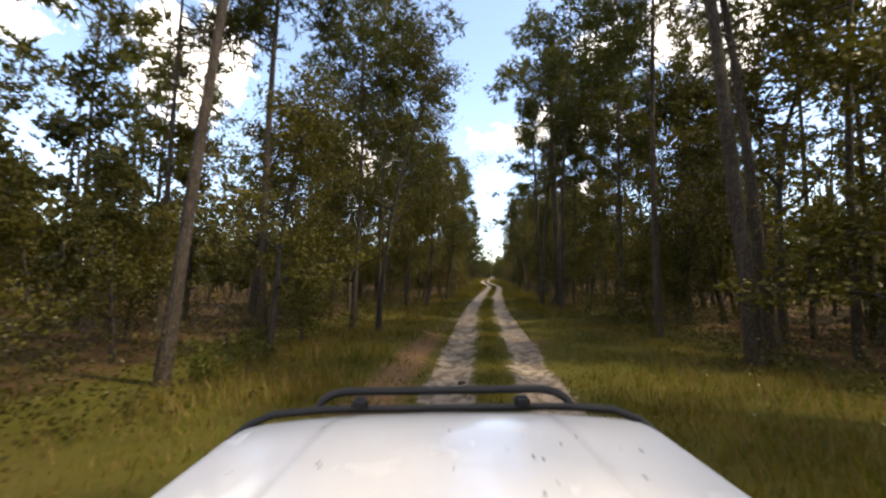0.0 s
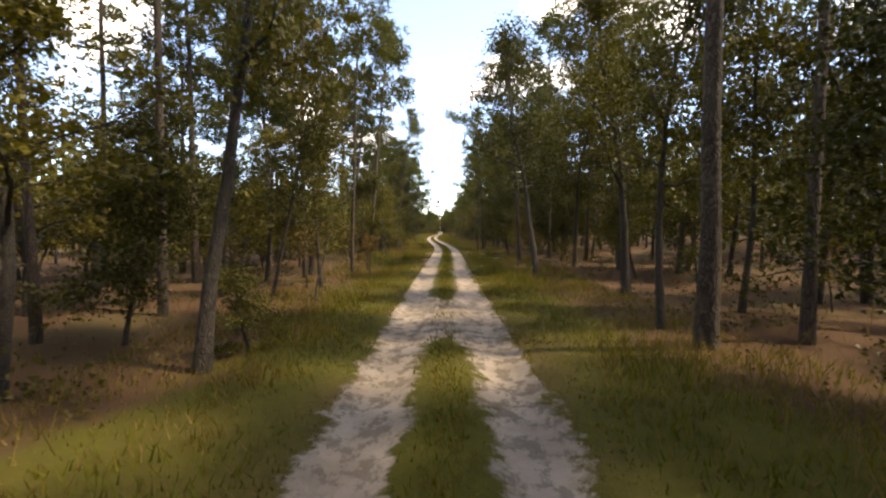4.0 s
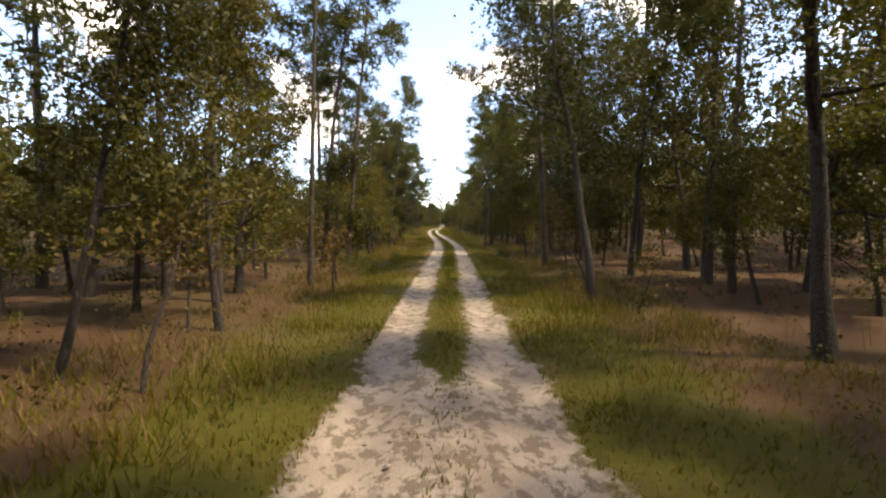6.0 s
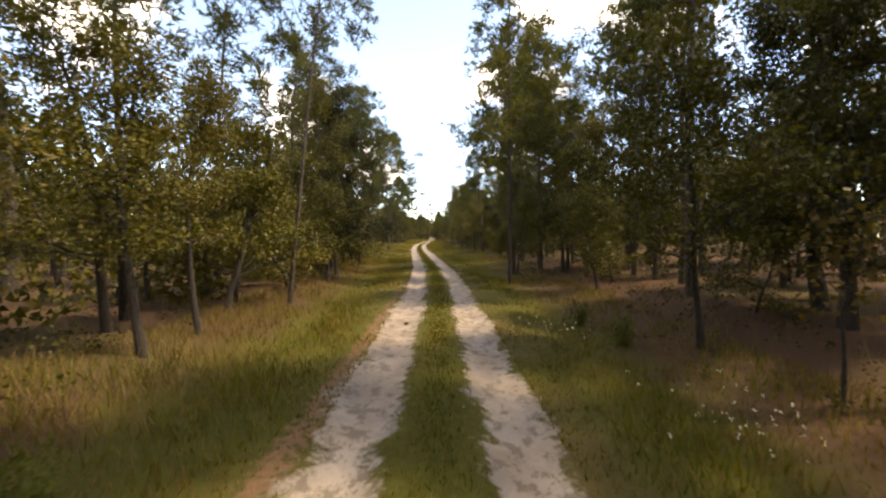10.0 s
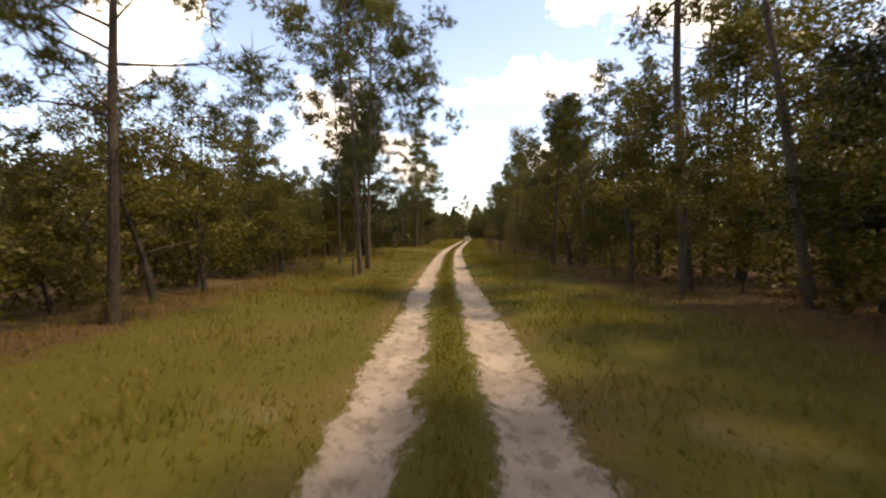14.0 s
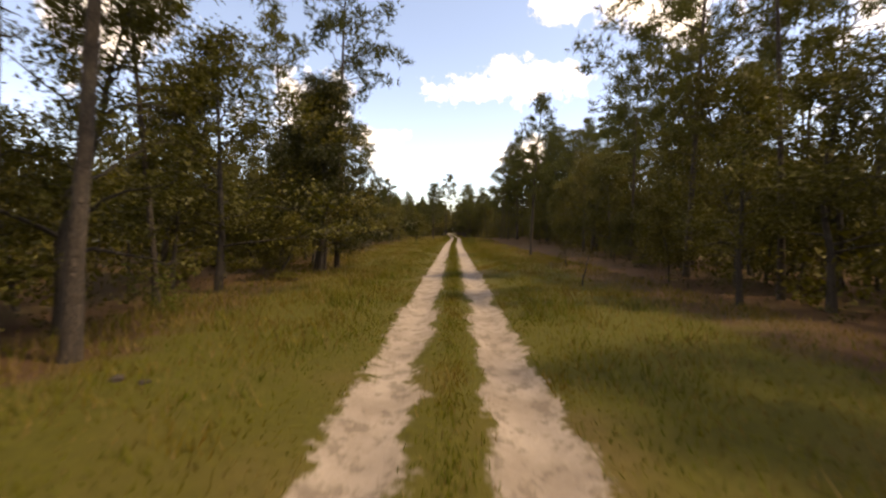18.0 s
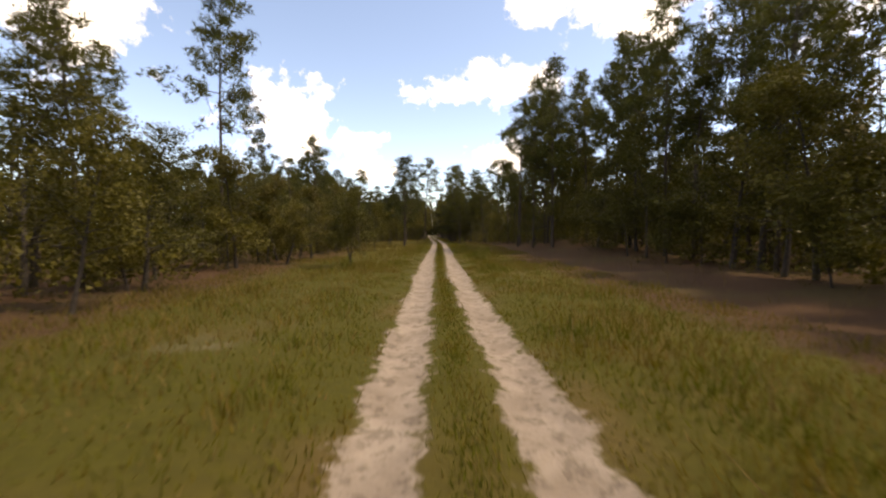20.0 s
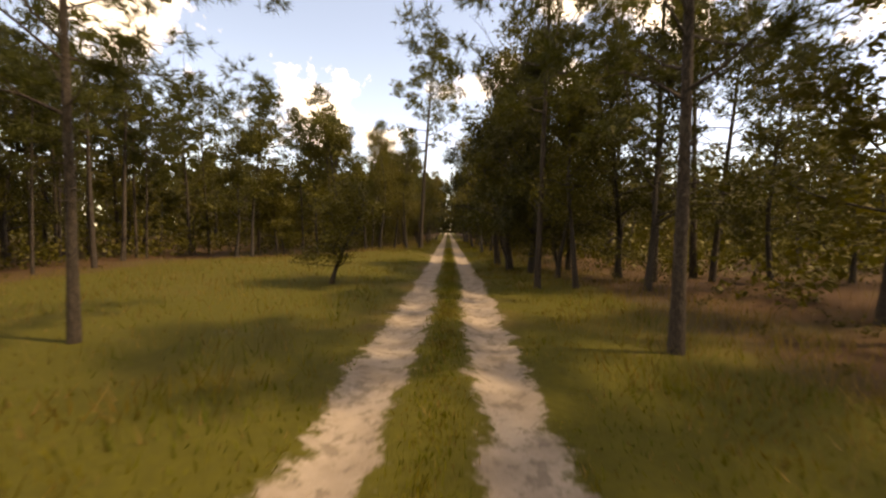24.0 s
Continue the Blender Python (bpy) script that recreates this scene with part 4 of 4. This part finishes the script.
def undergrowth():
    """Low shrubs, ferns and weeds at the wood's edge and on the forest floor."""
    g = np.random.default_rng(56)
    top = new("undergrowth")
    weeds = np.concatenate([shrubs(3600, -14, 335, 0.9, 15, 1.6, 0.15, 0.75, 40, 55), shrubs(800, -6, 34, 0.8, 9, 1.2, 0.35, 1.2, 70, 57)])
    part("green_shrubs", triangles("green_shrubs", leaves(weeds, g, 0.058)), OAK_LEAVES, top)
    rusty = np.concatenate([shrubs(2600, -14, 335, -0.3, 18, 1.5, 0.15, 0.7, 32, 58), shrubs(500, -6, 34, 0.0, 9, 1.2, 0.4, 1.3, 55, 59)])
    part("rusty_shrubs", triangles("rusty_shrubs", leaves(rusty, g, 0.062)), RUST_LEAVES, top)
    deep = np.concatenate([shrubs(2300, 60, 335, 2.5, 24, 1.3, 0.6, 2.4, 48, 60, (-1,)), shrubs(2000, 92, 335, 2.5, 24, 1.3, 0.6, 2.4, 48, 61, (1,)), shrubs(1100, -14, 335, 13, 28, 1.0, 0.8, 2.4, 44, 62)])
    part("thicket", triangles("thicket", leaves(deep, g, 0.2)), OAK_LEAVES, top)
    tagged(top, "low shrubs and weeds, green and rusty, under the trees", "undergrowth", kind="stuff")


def blades(x, y, tall, wide, g):
    n = len(x)
    base = np.stack([x, y, land(x, y) - 0.01], 1)
    a = g.uniform(0, 6.283, n)
    s = np.stack([np.cos(a), np.sin(a), 0 * a], 1) * wide[:, None]
    tip = base + np.stack([g.normal(0, 0.35, n) * tall, g.normal(0, 0.35, n) * tall, tall], 1)
    return np.stack([base - s, base + s, tip], 1)


def grass():
    g = np.random.default_rng(77)
    green, dry = [], []
    # verges
    n = 760000
    y = np.concatenate([g.uniform(-6, 262, int(n * 0.9)), g.uniform(262, 330, n - int(n * 0.9))])
    side = np.where(g.random(n) < 0.5, -1, 1)
    edge = np.where(side < 0, clear_left(y), lawn_right(y))
    off = 1.22 + (edge + 1.5 - 1.22) * g.random(n) ** 1.3
    x = (road_x(y + 4) + road_x(y - 4) + road_x(y)) / 3 + side * off
    clump = np.clip(0.75 * lumps(x, y, 0.9, 3) + 0.6 * lumps(x, y, 3.7, 4) - 0.18, 0, 1)
    keep = (g.random(n) < 0.25 + 0.75 * clump) & (g.random(n) > 0.75 * bare_dirt(side * off, y))
    x, y, off, clump = x[keep], y[keep], off[keep], clump[keep]
    tall = (0.06 + 0.36 * clump ** 1.4 * g.random(len(x))) * np.clip((off - 1.0) / 1.2, 0.4, 1.15)
    wide = g.uniform(0.006, 0.014, len(x))
    d = g.random(len(x)) < 0.2 + 0.26 * (off > 3.2) + 0.12 * (y < 88) + 0.2 * (y > 238) * (off > 4.5)
    t = blades(x, y, tall, wide, g)
    green.append(t[~d])
    dry.append(t[d])
    # strip between the ruts
    n = 90000
    y = g.uniform(-6, 300, n)
    x = (road_x(y + 4) + road_x(y - 4) + road_x(y)) / 3 + np.clip(g.normal(0, 0.17, n), -0.42, 0.42)
    bare = trodden(y)
    keep = g.random(n) > bare * 0.72
    x, y, n = x[keep], y[keep], int(keep.sum())
    t = blades(x, y, g.uniform(0.03, 0.11, n), g.uniform(0.006, 0.012, n), g)
    green.append(t[: int(n * 0.8)])
    dry.append(t[int(n * 0.8):])
    # scattered stalks
    n = 16000
    y = g.uniform(-6, 320, n)
    side = np.where(g.random(n) < 0.5, -1, 1)
    edge = np.where(side < 0, clear_left(y), clear_right(y))
    x = road_x(y) + side * (1.9 + (edge + 5) * g.random(n))
    dry.append(blades(x, y, g.uniform(0.25, 0.7, n), np.full(n, 0.006), g))
    top = new("verge_grass")
    part("green_blades", triangles("green_blades", np.concatenate(green)), GRASS, top)
    part("dry_blades", triangles("dry_blades", np.concatenate(dry)), STRAW, top)
    tagged(top, "green and straw-coloured grass on the verges and between the ruts", "grass", kind="stuff")


def near_woods():
    """The trees behind the first rows, joined."""
    bins = {}
    for kind, i, x, y, sx, sz, t in WOODS:
        c, n = math.cos(radians(t)), math.sin(radians(t))
        z = float(land(np.float64(x), np.float64(y)))
        for k, me in enumerate(KINDS[kind][0][i]):
            key = "pine_crowns" if k and "pine" in kind else "leafy_crowns" if k else "pine_trunks" if "pine" in kind else "oak_trunks"
            v = np.empty(len(me.vertices) * 3, np.float32)
            me.vertices.foreach_get("co", v)
            v = v.reshape(-1, 3) * np.array((sx if not k else sz, sx if not k else sz, sz), np.float32)
            v = np.stack([v[:, 0] * c - v[:, 1] * n + x, v[:, 0] * n + v[:, 1] * c + y, v[:, 2] + z], 1)
            li = np.empty(len(me.loops), np.int32)
            me.loops.foreach_get("vertex_index", li)
            ls = np.empty(len(me.polygons), np.int32)
            me.polygons.foreach_get("loop_start", ls)
            bins.setdefault(key, []).append((v, li, ls, rnd.random()))
    top = new("near_woods")
    for key, items in bins.items():
        vo = np.cumsum([0] + [len(a[0]) for a in items])
        lo = np.cumsum([0] + [len(a[1]) for a in items])
        me = bpy.data.meshes.new(key)
        me.vertices.add(int(vo[-1]))
        me.vertices.foreach_set("co", np.concatenate([a[0] for a in items]).reshape(-1))
        me.loops.add(int(lo[-1]))
        me.loops.foreach_set("vertex_index", np.concatenate([a[1] + o for a, o in zip(items, vo)]).astype(np.int32))
        ls = np.concatenate([a[2] + o for a, o in zip(items, lo)]).astype(np.int32)
        me.polygons.add(len(ls))
        me.polygons.foreach_set("loop_start", ls)
        if "trunks" in key:
            me.polygons.foreach_set("use_smooth", np.ones(len(ls), bool))
        me.update(calc_edges=True)
        at = me.attributes.new("tone", "FLOAT", "POINT")
        at.data.foreach_set("value", np.concatenate([np.full(len(a[0]), a[3], np.float32) for a in items]))
        part(key, me, {"pine_crowns": NEEDLES, "leafy_crowns": OAK_LEAVES, "pine_trunks": PINE_BARK, "oak_trunks": OAK_BARK}[key], top)
    tagged(top, "close-set pines and scrub oaks deeper in the wood", "woods", kind="stuff")


near_woods()
far_woods()
undergrowth()
grass()


# ---------------------------------------------------------------- small things
def clod(x, y, size):
    d = random.Random(int(x * 100 + y * 7))
    bm = bmesh.new()
    bmesh.ops.create_icosphere(bm, subdivisions=2, radius=size)
    for v in bm.verts:
        v.co = v.co * d.uniform(0.75, 1.2)
        v.co.z = max(v.co.z * 0.6, -size * 0.25)
    me = bpy.data.meshes.new("clod")
    bm.to_mesh(me)
    bm.free()
    me.materials.append(LITTER)
    ob = new("dark_clod", me)
    ob.location = (x, y, float(land(np.float64(x), np.float64(y))) + size * 0.2)
    tagged(ob, "dark clod of earth lying on the grass", "clod", "clods by the track")


def brush_pile(x, y, reach, n, seed):
    top = new("brush_pile")
    d = random.Random(seed)
    for k in range(n):
        a, b = d.uniform(-reach, reach), d.uniform(-reach * 0.6, reach * 0.6)
        w = d.uniform(0, 6.28)
        z = float(land(np.float64(x + a), np.float64(y + b))) + 0.03 + 0.25 * d.random() * max(0, 1 - abs(a) / reach)
        line = bent((x + a, y + b, z), (math.cos(w), math.sin(w), d.uniform(-0.02, 0.25)), d.uniform(0.4, 1.7), 5, -0.04, d, 0.16)
        verts, faces = [], []
        r = d.uniform(0.008, 0.03)
        tube([(p.x, p.y, max(p.z, 0.03 + float(land(np.float64(p.x), np.float64(p.y))))) for p in line], [r * (1 - 0.13 * j) for j in range(6)], 5, verts, faces)
        part("branch", mesh_of("branch", verts, faces, True), DEADWOOD, top)
    tagged(top, "pile of bleached fallen branches in the grass", "brush pile")


def stump(x, y, h, r):
    verts, faces = [], []
    tube([(0, 0, -0.1), (0.01, 0, 0.1), (0.0, 0.02, h * 0.6), (0.03, 0, h)], [r * 1.3, r, r * 0.9, r * 0.75], 9, verts, faces)
    ob = new("stump", mesh_of("stump", verts, faces, True))
    ob.data.materials.append(LITTER)
    ob.location = (x, y, float(land(np.float64(x), np.float64(y))))
    tagged(ob, "weathered dead stump standing in the grass", "stump")


def weed_clump(x, y, tall, n, seed):
    """Upright stems with narrow leaves."""
    d, g = random.Random(seed), np.random.default_rng(seed)
    top = new("weed_clump")
    z = float(land(np.float64(x), np.float64(y)))
    top.location = (x, y, z)
    spots = []
    for _ in range(n):
        b = (d.gauss(0, tall * 0.22), d.gauss(0, tall * 0.22), -0.03)
        h = tall * d.uniform(0.55, 1.1)
        line = bent(b, (d.gauss(0, 0.2), d.gauss(0, 0.2), 1), h, 4, 0.0, d, 0.1)
        verts, faces = [], []
        tube(line, [0.007, 0.006, 0.005, 0.004, 0.002], 3, verts, faces)
        part("stem", mesh_of("stem", verts, faces, True), STRAW, top)
        for p in line[1:]:
            spots += [tuple(p + Vector((d.gauss(0, 0.04), d.gauss(0, 0.04), d.gauss(0, 0.06)))) for _ in range(13)]
    part("leaves", triangles("leaves", leaves(spots, g, 0.048)), WEEDS, top)
    tagged(top, "clump of tall green weeds growing on the verge", "weeds", "weed clumps on the verges")


def stone(x, y, size, seed):
    d = random.Random(seed)
    bm = bmesh.new()
    bmesh.ops.create_icosphere(bm, subdivisions=2, radius=size)
    for v in bm.verts:
        v.co = Vector((v.co.x * 1.2, v.co.y, v.co.z * 0.6)) * d.uniform(0.85, 1.12)
    me = bpy.data.meshes.new("stone")
    bm.to_mesh(me)
    bm.free()
    me.materials.append(PALE_STONE)
    ob = new("stone", me)
    ob.location, ob.rotation_euler = (x, y, float(land(np.float64(x), np.float64(y))) + size * 0.25), (0, 0, d.uniform(0, 6))
    tagged(ob, "small pale stone half sunk in the sandy track", "stone", "stones on the track")


def flowers():
    """White blossoms too small and many to count."""
    g = np.random.default_rng(31)
    c = []
    for x, y, n, r in ((3.1, 62.8, 30, 0.6), (3.9, 58.9, 22, 0.6), (3.5, 58.4, 14, 0.5), (4.2, 6.3, 8, 0.8), (3.5, 50.0, 8, 1.0), (5.8, 120.1, 18, 1.6)):
        px, py = x + g.normal(0, r, n), y + g.normal(0, r, n)
        c.append(np.stack([px, py, land(px, py) + g.uniform(0.12, 0.35, n)], 1))
    top = new("verge_flowers")
    part("petals", triangles("petals", leaves(np.repeat(np.concatenate(c), 4, axis=0) + g.normal(0, 0.012, (4 * sum(len(a) for a in c), 3)), g, 0.026)), PETALS, top)
    tagged(top, "tiny white wild flowers among the verge grass", "flowers", kind="stuff")


PALE_STONE = bark("pale_stone", (0.2, 0.17, 0.14), (0.38, 0.33, 0.28), (0.28, 0.24, 0.2), 25)
PETALS = foliage("white_petals", [(0.6, 0.6, 0.55), (0.75, 0.75, 0.7)], 0.6, 0.3)
flowers()
for k, (x, y, tall) in enumerate(((-3.0, 51.5, 1.5), (-3.8, 52.6, 1.3), (-2.8, 52.5, 1.1), (-2.2, 56.8, 1.2), (-5.0, 8.6, 1.2), (-4.9, 7.0, 1.0),
                                  (-5.1, 12.0, 1.1), (4.3, 62.4, 0.9), (4.1, 64.3, 0.8), (-7.9, 103.3, 1.5), (-11.3, 117.0, 1.2), (3.6, 113.2, 1.3), (5.9, 110.6, 1.4), (6.3, 124.6, 2.0), (-7.7, 116.6, 0.9),
                                  (-6.0, 129.1, 1.2), (3.2, 216.9, 1.6), (2.9, 217.7, 1.3), (5.1, 251.2, 1.7), (-4.9, 212.1, 1.0), (-7.0, 162.9, 1.3), (-8.3, 164.2, 1.5))):
    weed_clump(x, y, tall * 0.7, 14, 400 + k)
for k in range(26):
    y = rnd.uniform(36.5, 44)
    stone(road_mid(y) + rnd.choice((-0.42, 0.42, 0.0, 0.8, -0.8)) + rnd.gauss(0, 0.16), y, rnd.uniform(0.01, 0.028), 700 + k)
for k in range(14):
    y = rnd.uniform(58, 72)
    stone(road_mid(y) + rnd.gauss(0.38, 0.12), y, rnd.uniform(0.01, 0.028), 760 + k)
LITTER = bark("dark_earth", (0.03, 0.022, 0.016), (0.07, 0.05, 0.035), (0.05, 0.045, 0.03), 20)
DEADWOOD = bark("bleached_wood", (0.22, 0.19, 0.16), (0.5, 0.46, 0.4), (0.3, 0.28, 0.24), 22)
for x, y, size in ((0.2, 118.2, 0.09), (-4.0, 115.7, 0.1), (-3.3, 116.8, 0.09), (-4.2, 114.3, 0.08), (-3.1, 113.6, 0.07),
                   (-5.3, 159.2, 0.09), (-4.9, 159.1, 0.07), (-2.3, 123.0, 0.07), (-1.3, 26.8, 0.06), (-0.5, 7.9, 0.08), (-0.1, 64.0, 0.06)):
    clod(x, y, size)
brush_pile(5.4, 123.6, 2.3, 40, 5)
brush_pile(8.5, 125.2, 1.6, 14, 6)
stump(-5.3, 114.0, 0.95, 0.06)
stump(5.4, 159.7, 0.5, 0.1)
stump(-4.2, 56.8, 0.9, 0.06)


# ---------------------------------------------------------------- the vehicle, standing where the drive begins
def paint():
    m, nt, b, N, L = material("white_car_paint")
    co = N("ShaderNodeTexCoord").outputs["Object"]
    dust = noise_node(N, L, co, 3.0, 5)
    specks = smooth(N, L, noise_node(N, L, co, 28.0, 2), 0.735, 0.76)
    col = mixed(N, L, dust, (0.8, 0.8, 0.8), (0.68, 0.66, 0.63))
    col = mixed(N, L, math_node(N, L, "MULTIPLY", specks, 0.7), col, (0.1, 0.09, 0.08))
    L(col, b.inputs["Base Color"])
    L(math_node(N, L, "MULTIPLY_ADD", dust, 0.25, 0.12), b.inputs["Roughness"])
    b.inputs["Coat Weight"].default_value = 0.6
    return m


def plain(name, colour, rough, metal=0.0):
    m, nt, b, N, L = material(name)
    co = N("ShaderNodeTexCoord").outputs["Object"]
    L(mixed(N, L, noise_node(N, L, co, 12.0, 4), colour, tuple(c * 1.7 + 0.01 for c in colour)), b.inputs["Base Color"])
    b.inputs["Roughness"].default_value, b.inputs["Metallic"].default_value = rough, metal
    return m


def loft(name, rows, mat, parent, label="", thick=0.0):
    """A skin through rows of points, all rows of one length."""
    n = len(rows[0])
    verts = [p for r in rows for p in r]
    faces = [(j * n + i, j * n + i + 1, (j + 1) * n + i + 1, (j + 1) * n + i) for j in range(len(rows) - 1) for i in range(n - 1)]
    ob = part(name, mesh_of(name, verts, faces, True), mat, parent, label)
    if thick:
        so = ob.modifiers.new("thickness", "SOLIDIFY")
        so.thickness = thick
    return ob


def rod(name, points, radius, mat, parent, label=""):
    verts, faces = [], []
    tube(points, [radius] * len(points), 10, verts, faces)
    return part(name, mesh_of(name, verts, faces, True), mat, parent, label)


def block(name, centre, size, mat, parent, label="", round_=0.02):
    bm = bmesh.new()
    bmesh.ops.create_cube(bm, size=1.0)
    bmesh.ops.scale(bm, vec=size, verts=bm.verts)
    bmesh.ops.bevel(bm, geom=bm.edges[:], offset=round_, segments=3, affect="EDGES")
    bmesh.ops.translate(bm, vec=centre, verts=bm.verts)
    me = bpy.data.meshes.new(name)
    bm.to_mesh(me)
    bm.free()
    return part(name, me, mat, parent, label)


def vehicle():
    white, black, rubber, steel = paint(), plain("black_bar_coating", (0.006, 0.006, 0.007), 0.7), plain("tyre_rubber", (0.02, 0.02, 0.02), 0.85), plain("wheel_steel", (0.35, 0.35, 0.36), 0.4, 0.9)
    glass = plain("tinted_glass", (0.02, 0.025, 0.025), 0.05)
    top = new("pickup_truck")
    up = pose(0, 0, 0, 5.4, -1.2, 0)          # the nose lifts over a bump

    def raised(p):
        q = up @ Vector((p[0], p[1], p[2] - 1.91))
        return (q.x, q.y, q.z + 1.91)

    # bonnet: crowned, with a raised middle panel and rolled edges
    rows = []
    for j in range(19):
        f = j / 18
        y = 0.85 + 1.13 * f
        half = 0.955 - 0.03 * f - 0.17 * max(0, (f - 0.84) / 0.16) ** 2.2
        row = []
        for i in range(97):
            s = -1 + i / 48
            x = half * s
            z = 1.2 - 0.085 * f - 0.03 * max(0, f - 0.72) ** 1.5 / 0.15 - 0.03 * abs(s) ** 3 - 0.08 * max(0, (abs(s) - 0.93) / 0.07) ** 2
            z += 0.009 * (1 / (1 + math.exp((abs(x) - 0.47 - 0.1 * (1 - f)) * 130))) * min(1, (1 - f) * 8)
            row.append(raised((x, y, z)))
        rows.append(row)
    loft("bonnet", rows, white, top, "white bonnet, dusty and flecked with dirt", 0.012)
    # bird droppings and dried mud flecks, stuck on the paint
    mud = plain("dried_mud", (0.05, 0.04, 0.03), 0.9)
    d = random.Random(5)
    for x, y in ((-0.42, 1.4), (-0.405, 1.37), (0.02, 1.66), (0.03, 1.34), (0.42, 1.52), (0.33, 1.4), (0.3, 1.42), (0.5, 1.6), (0.28, 1.18), (0.62, 1.3), (0.56, 1.08), (-0.62, 1.2), (-0.15, 1.12), (0.7, 1.5), (-0.5, 1.75)):
        f = (y - 0.85) / 1.13
        s0 = x / 0.93
        z = 1.2 - 0.085 * f - 0.03 * max(0, f - 0.72) ** 1.5 / 0.15 - 0.03 * abs(s0) ** 3 + 0.009 * (1 / (1 + math.exp((abs(x) - 0.47 - 0.1 * (1 - f)) * 130))) * min(1, (1 - f) * 8)
        ring = [(x + 0.006 * d.uniform(0.6, 1.7) * math.cos(q * 0.9), y + 0.005 * d.uniform(0.6, 1.5) * math.sin(q * 0.9), z + 0.004) for q in range(7)]
        vs = [raised(p) for p in ring] + [raised((x, y, z + 0.006))]
        part("mud_fleck", mesh_of("mud_fleck", vs, [(q, (q + 1) % 7, 7) for q in range(7)]), mud, top, "dark dried mud fleck")
    for s in (-1, 1):
        fender = []
        for j in range(13):
            y = 0.6 + 1.42 * j / 12
            fender.append([raised((s * w, y, z)) for w, z in ((0.945, 1.09 - 0.005 * j), (0.975, 1.04 - 0.006 * j), (0.995, 0.95 - 0.005 * j), (1.0, 0.78))])
        loft("wing", fender if s > 0 else [r[::-1] for r in fender], white, top, thick=0.01)
        block("side_mirror", raised((s * 1.13, 0.78, 1.33)), (0.22, 0.12, 0.3), black, top, "black side mirror", 0.05)
        block("mirror_arm", raised((s * 0.98, 0.74, 1.22)), (0.2, 0.06, 0.05), black, top, round_=0.015)
    # front bar with its hoop and lamp brackets
    low = [raised(p) for p in ((-0.95, 1.84, 1.02), (-0.91, 1.95, 1.05), (-0.83, 2.05, 1.06), (-0.6, 2.09, 1.063), (0.6, 2.09, 1.063), (0.83, 2.05, 1.06), (0.91, 1.95, 1.05), (0.95, 1.84, 1.02))]
    rod("lower_bar", low, 0.019, black, top, "black tubular bar across the nose")
    hoop = [raised(p) for p in ((-0.63, 2.1, 1.06), (-0.615, 2.13, 1.09), (-0.57, 2.15, 1.115), (-0.5, 2.16, 1.127), (0.5, 2.16, 1.127), (0.57, 2.15, 1.115), (0.615, 2.13, 1.09), (0.63, 2.1, 1.06))]
    rod("hoop", hoop, 0.021, black, top, "raised black hoop")
    for x in (-0.41, 0.385):
        block("bracket", raised((x, 2.09, 1.092)), (0.075, 0.06, 0.06), black, top, round_=0.014)
    block("bumper", raised((0, 2.06, 0.62)), (1.86, 0.2, 0.26), black, top, round_=0.06)
    block("grille", raised((0, 1.97, 0.88)), (1.5, 0.08, 0.24), black, top, round_=0.03)
    # cab behind the camera
    block("cab_body", raised((0, -0.75, 0.93)), (1.9, 2.7, 0.62), white, top, round_=0.08)
    block("bed", raised((0, -2.95, 0.9)), (1.9, 1.9, 0.68), white, top, round_=0.06)
    ws = [[raised((x * (1.0 if k == 0 else 0.86), y, z)) for x in (-0.8, -0.4, 0, 0.4, 0.8)] for k, (y, z) in enumerate(((0.62, 1.2), (-0.12, 1.72)))]
    loft("windscreen", ws, glass, top, "raked windscreen", 0.01)
    block("roof", raised((0, -0.95, 1.745)), (1.44, 1.6, 0.07), white, top, round_=0.03)
    for s in (-1, 1):
        rod("roof_pillar", [raised((s * 0.84, 0.62, 1.2)), raised((s * 0.7, -0.14, 1.74))], 0.035, white, top)
        rod("rear_pillar", [raised((s * 0.86, -1.9, 1.2)), raised((s * 0.7, -1.72, 1.74))], 0.05, white, top)
        block("side_window", raised((s * 0.8, -0.9, 1.46)), (0.03, 1.7, 0.46), glass, top, round_=0.01)
        for y in (1.35, -2.6):
            verts, faces = [], []
            for k, (off, r) in enumerate(((-0.12, 0.33), (-0.115, 0.38), (-0.08, 0.4), (0.08, 0.4), (0.115, 0.38), (0.12, 0.33))):
                for q in range(24):
                    a = 2 * math.pi * q / 24
                    verts.append((s * 0.82 + off, y + r * math.cos(a), 0.345 + r * math.sin(a)))
            for k in range(5):
                for q in range(24):
                    faces.append((k * 24 + q, k * 24 + (q + 1) % 24, (k + 1) * 24 + (q + 1) % 24, (k + 1) * 24 + q))
            tyre = part("wheel", mesh_of("tyre", verts, faces, True), rubber, top)
            rv = [(s * 0.82 + o, y + 0.335 * math.cos(2 * math.pi * q / 24), 0.345 + 0.335 * math.sin(2 * math.pi * q / 24)) for o in (-0.09, 0.09) for q in range(24)]
            part("rim", mesh_of("rim", rv, [tuple(range(24)), tuple(range(24, 48))] + [(q, (q + 1) % 24, 24 + (q + 1) % 24, 24 + q) for q in range(24)]), steel, tyre)
    top.matrix_world = pose(0, 0, 0, 0, 0, 6.3)
    tagged(top, "white pickup truck with a black tubular front bar, on the track", "truck")


vehicle()
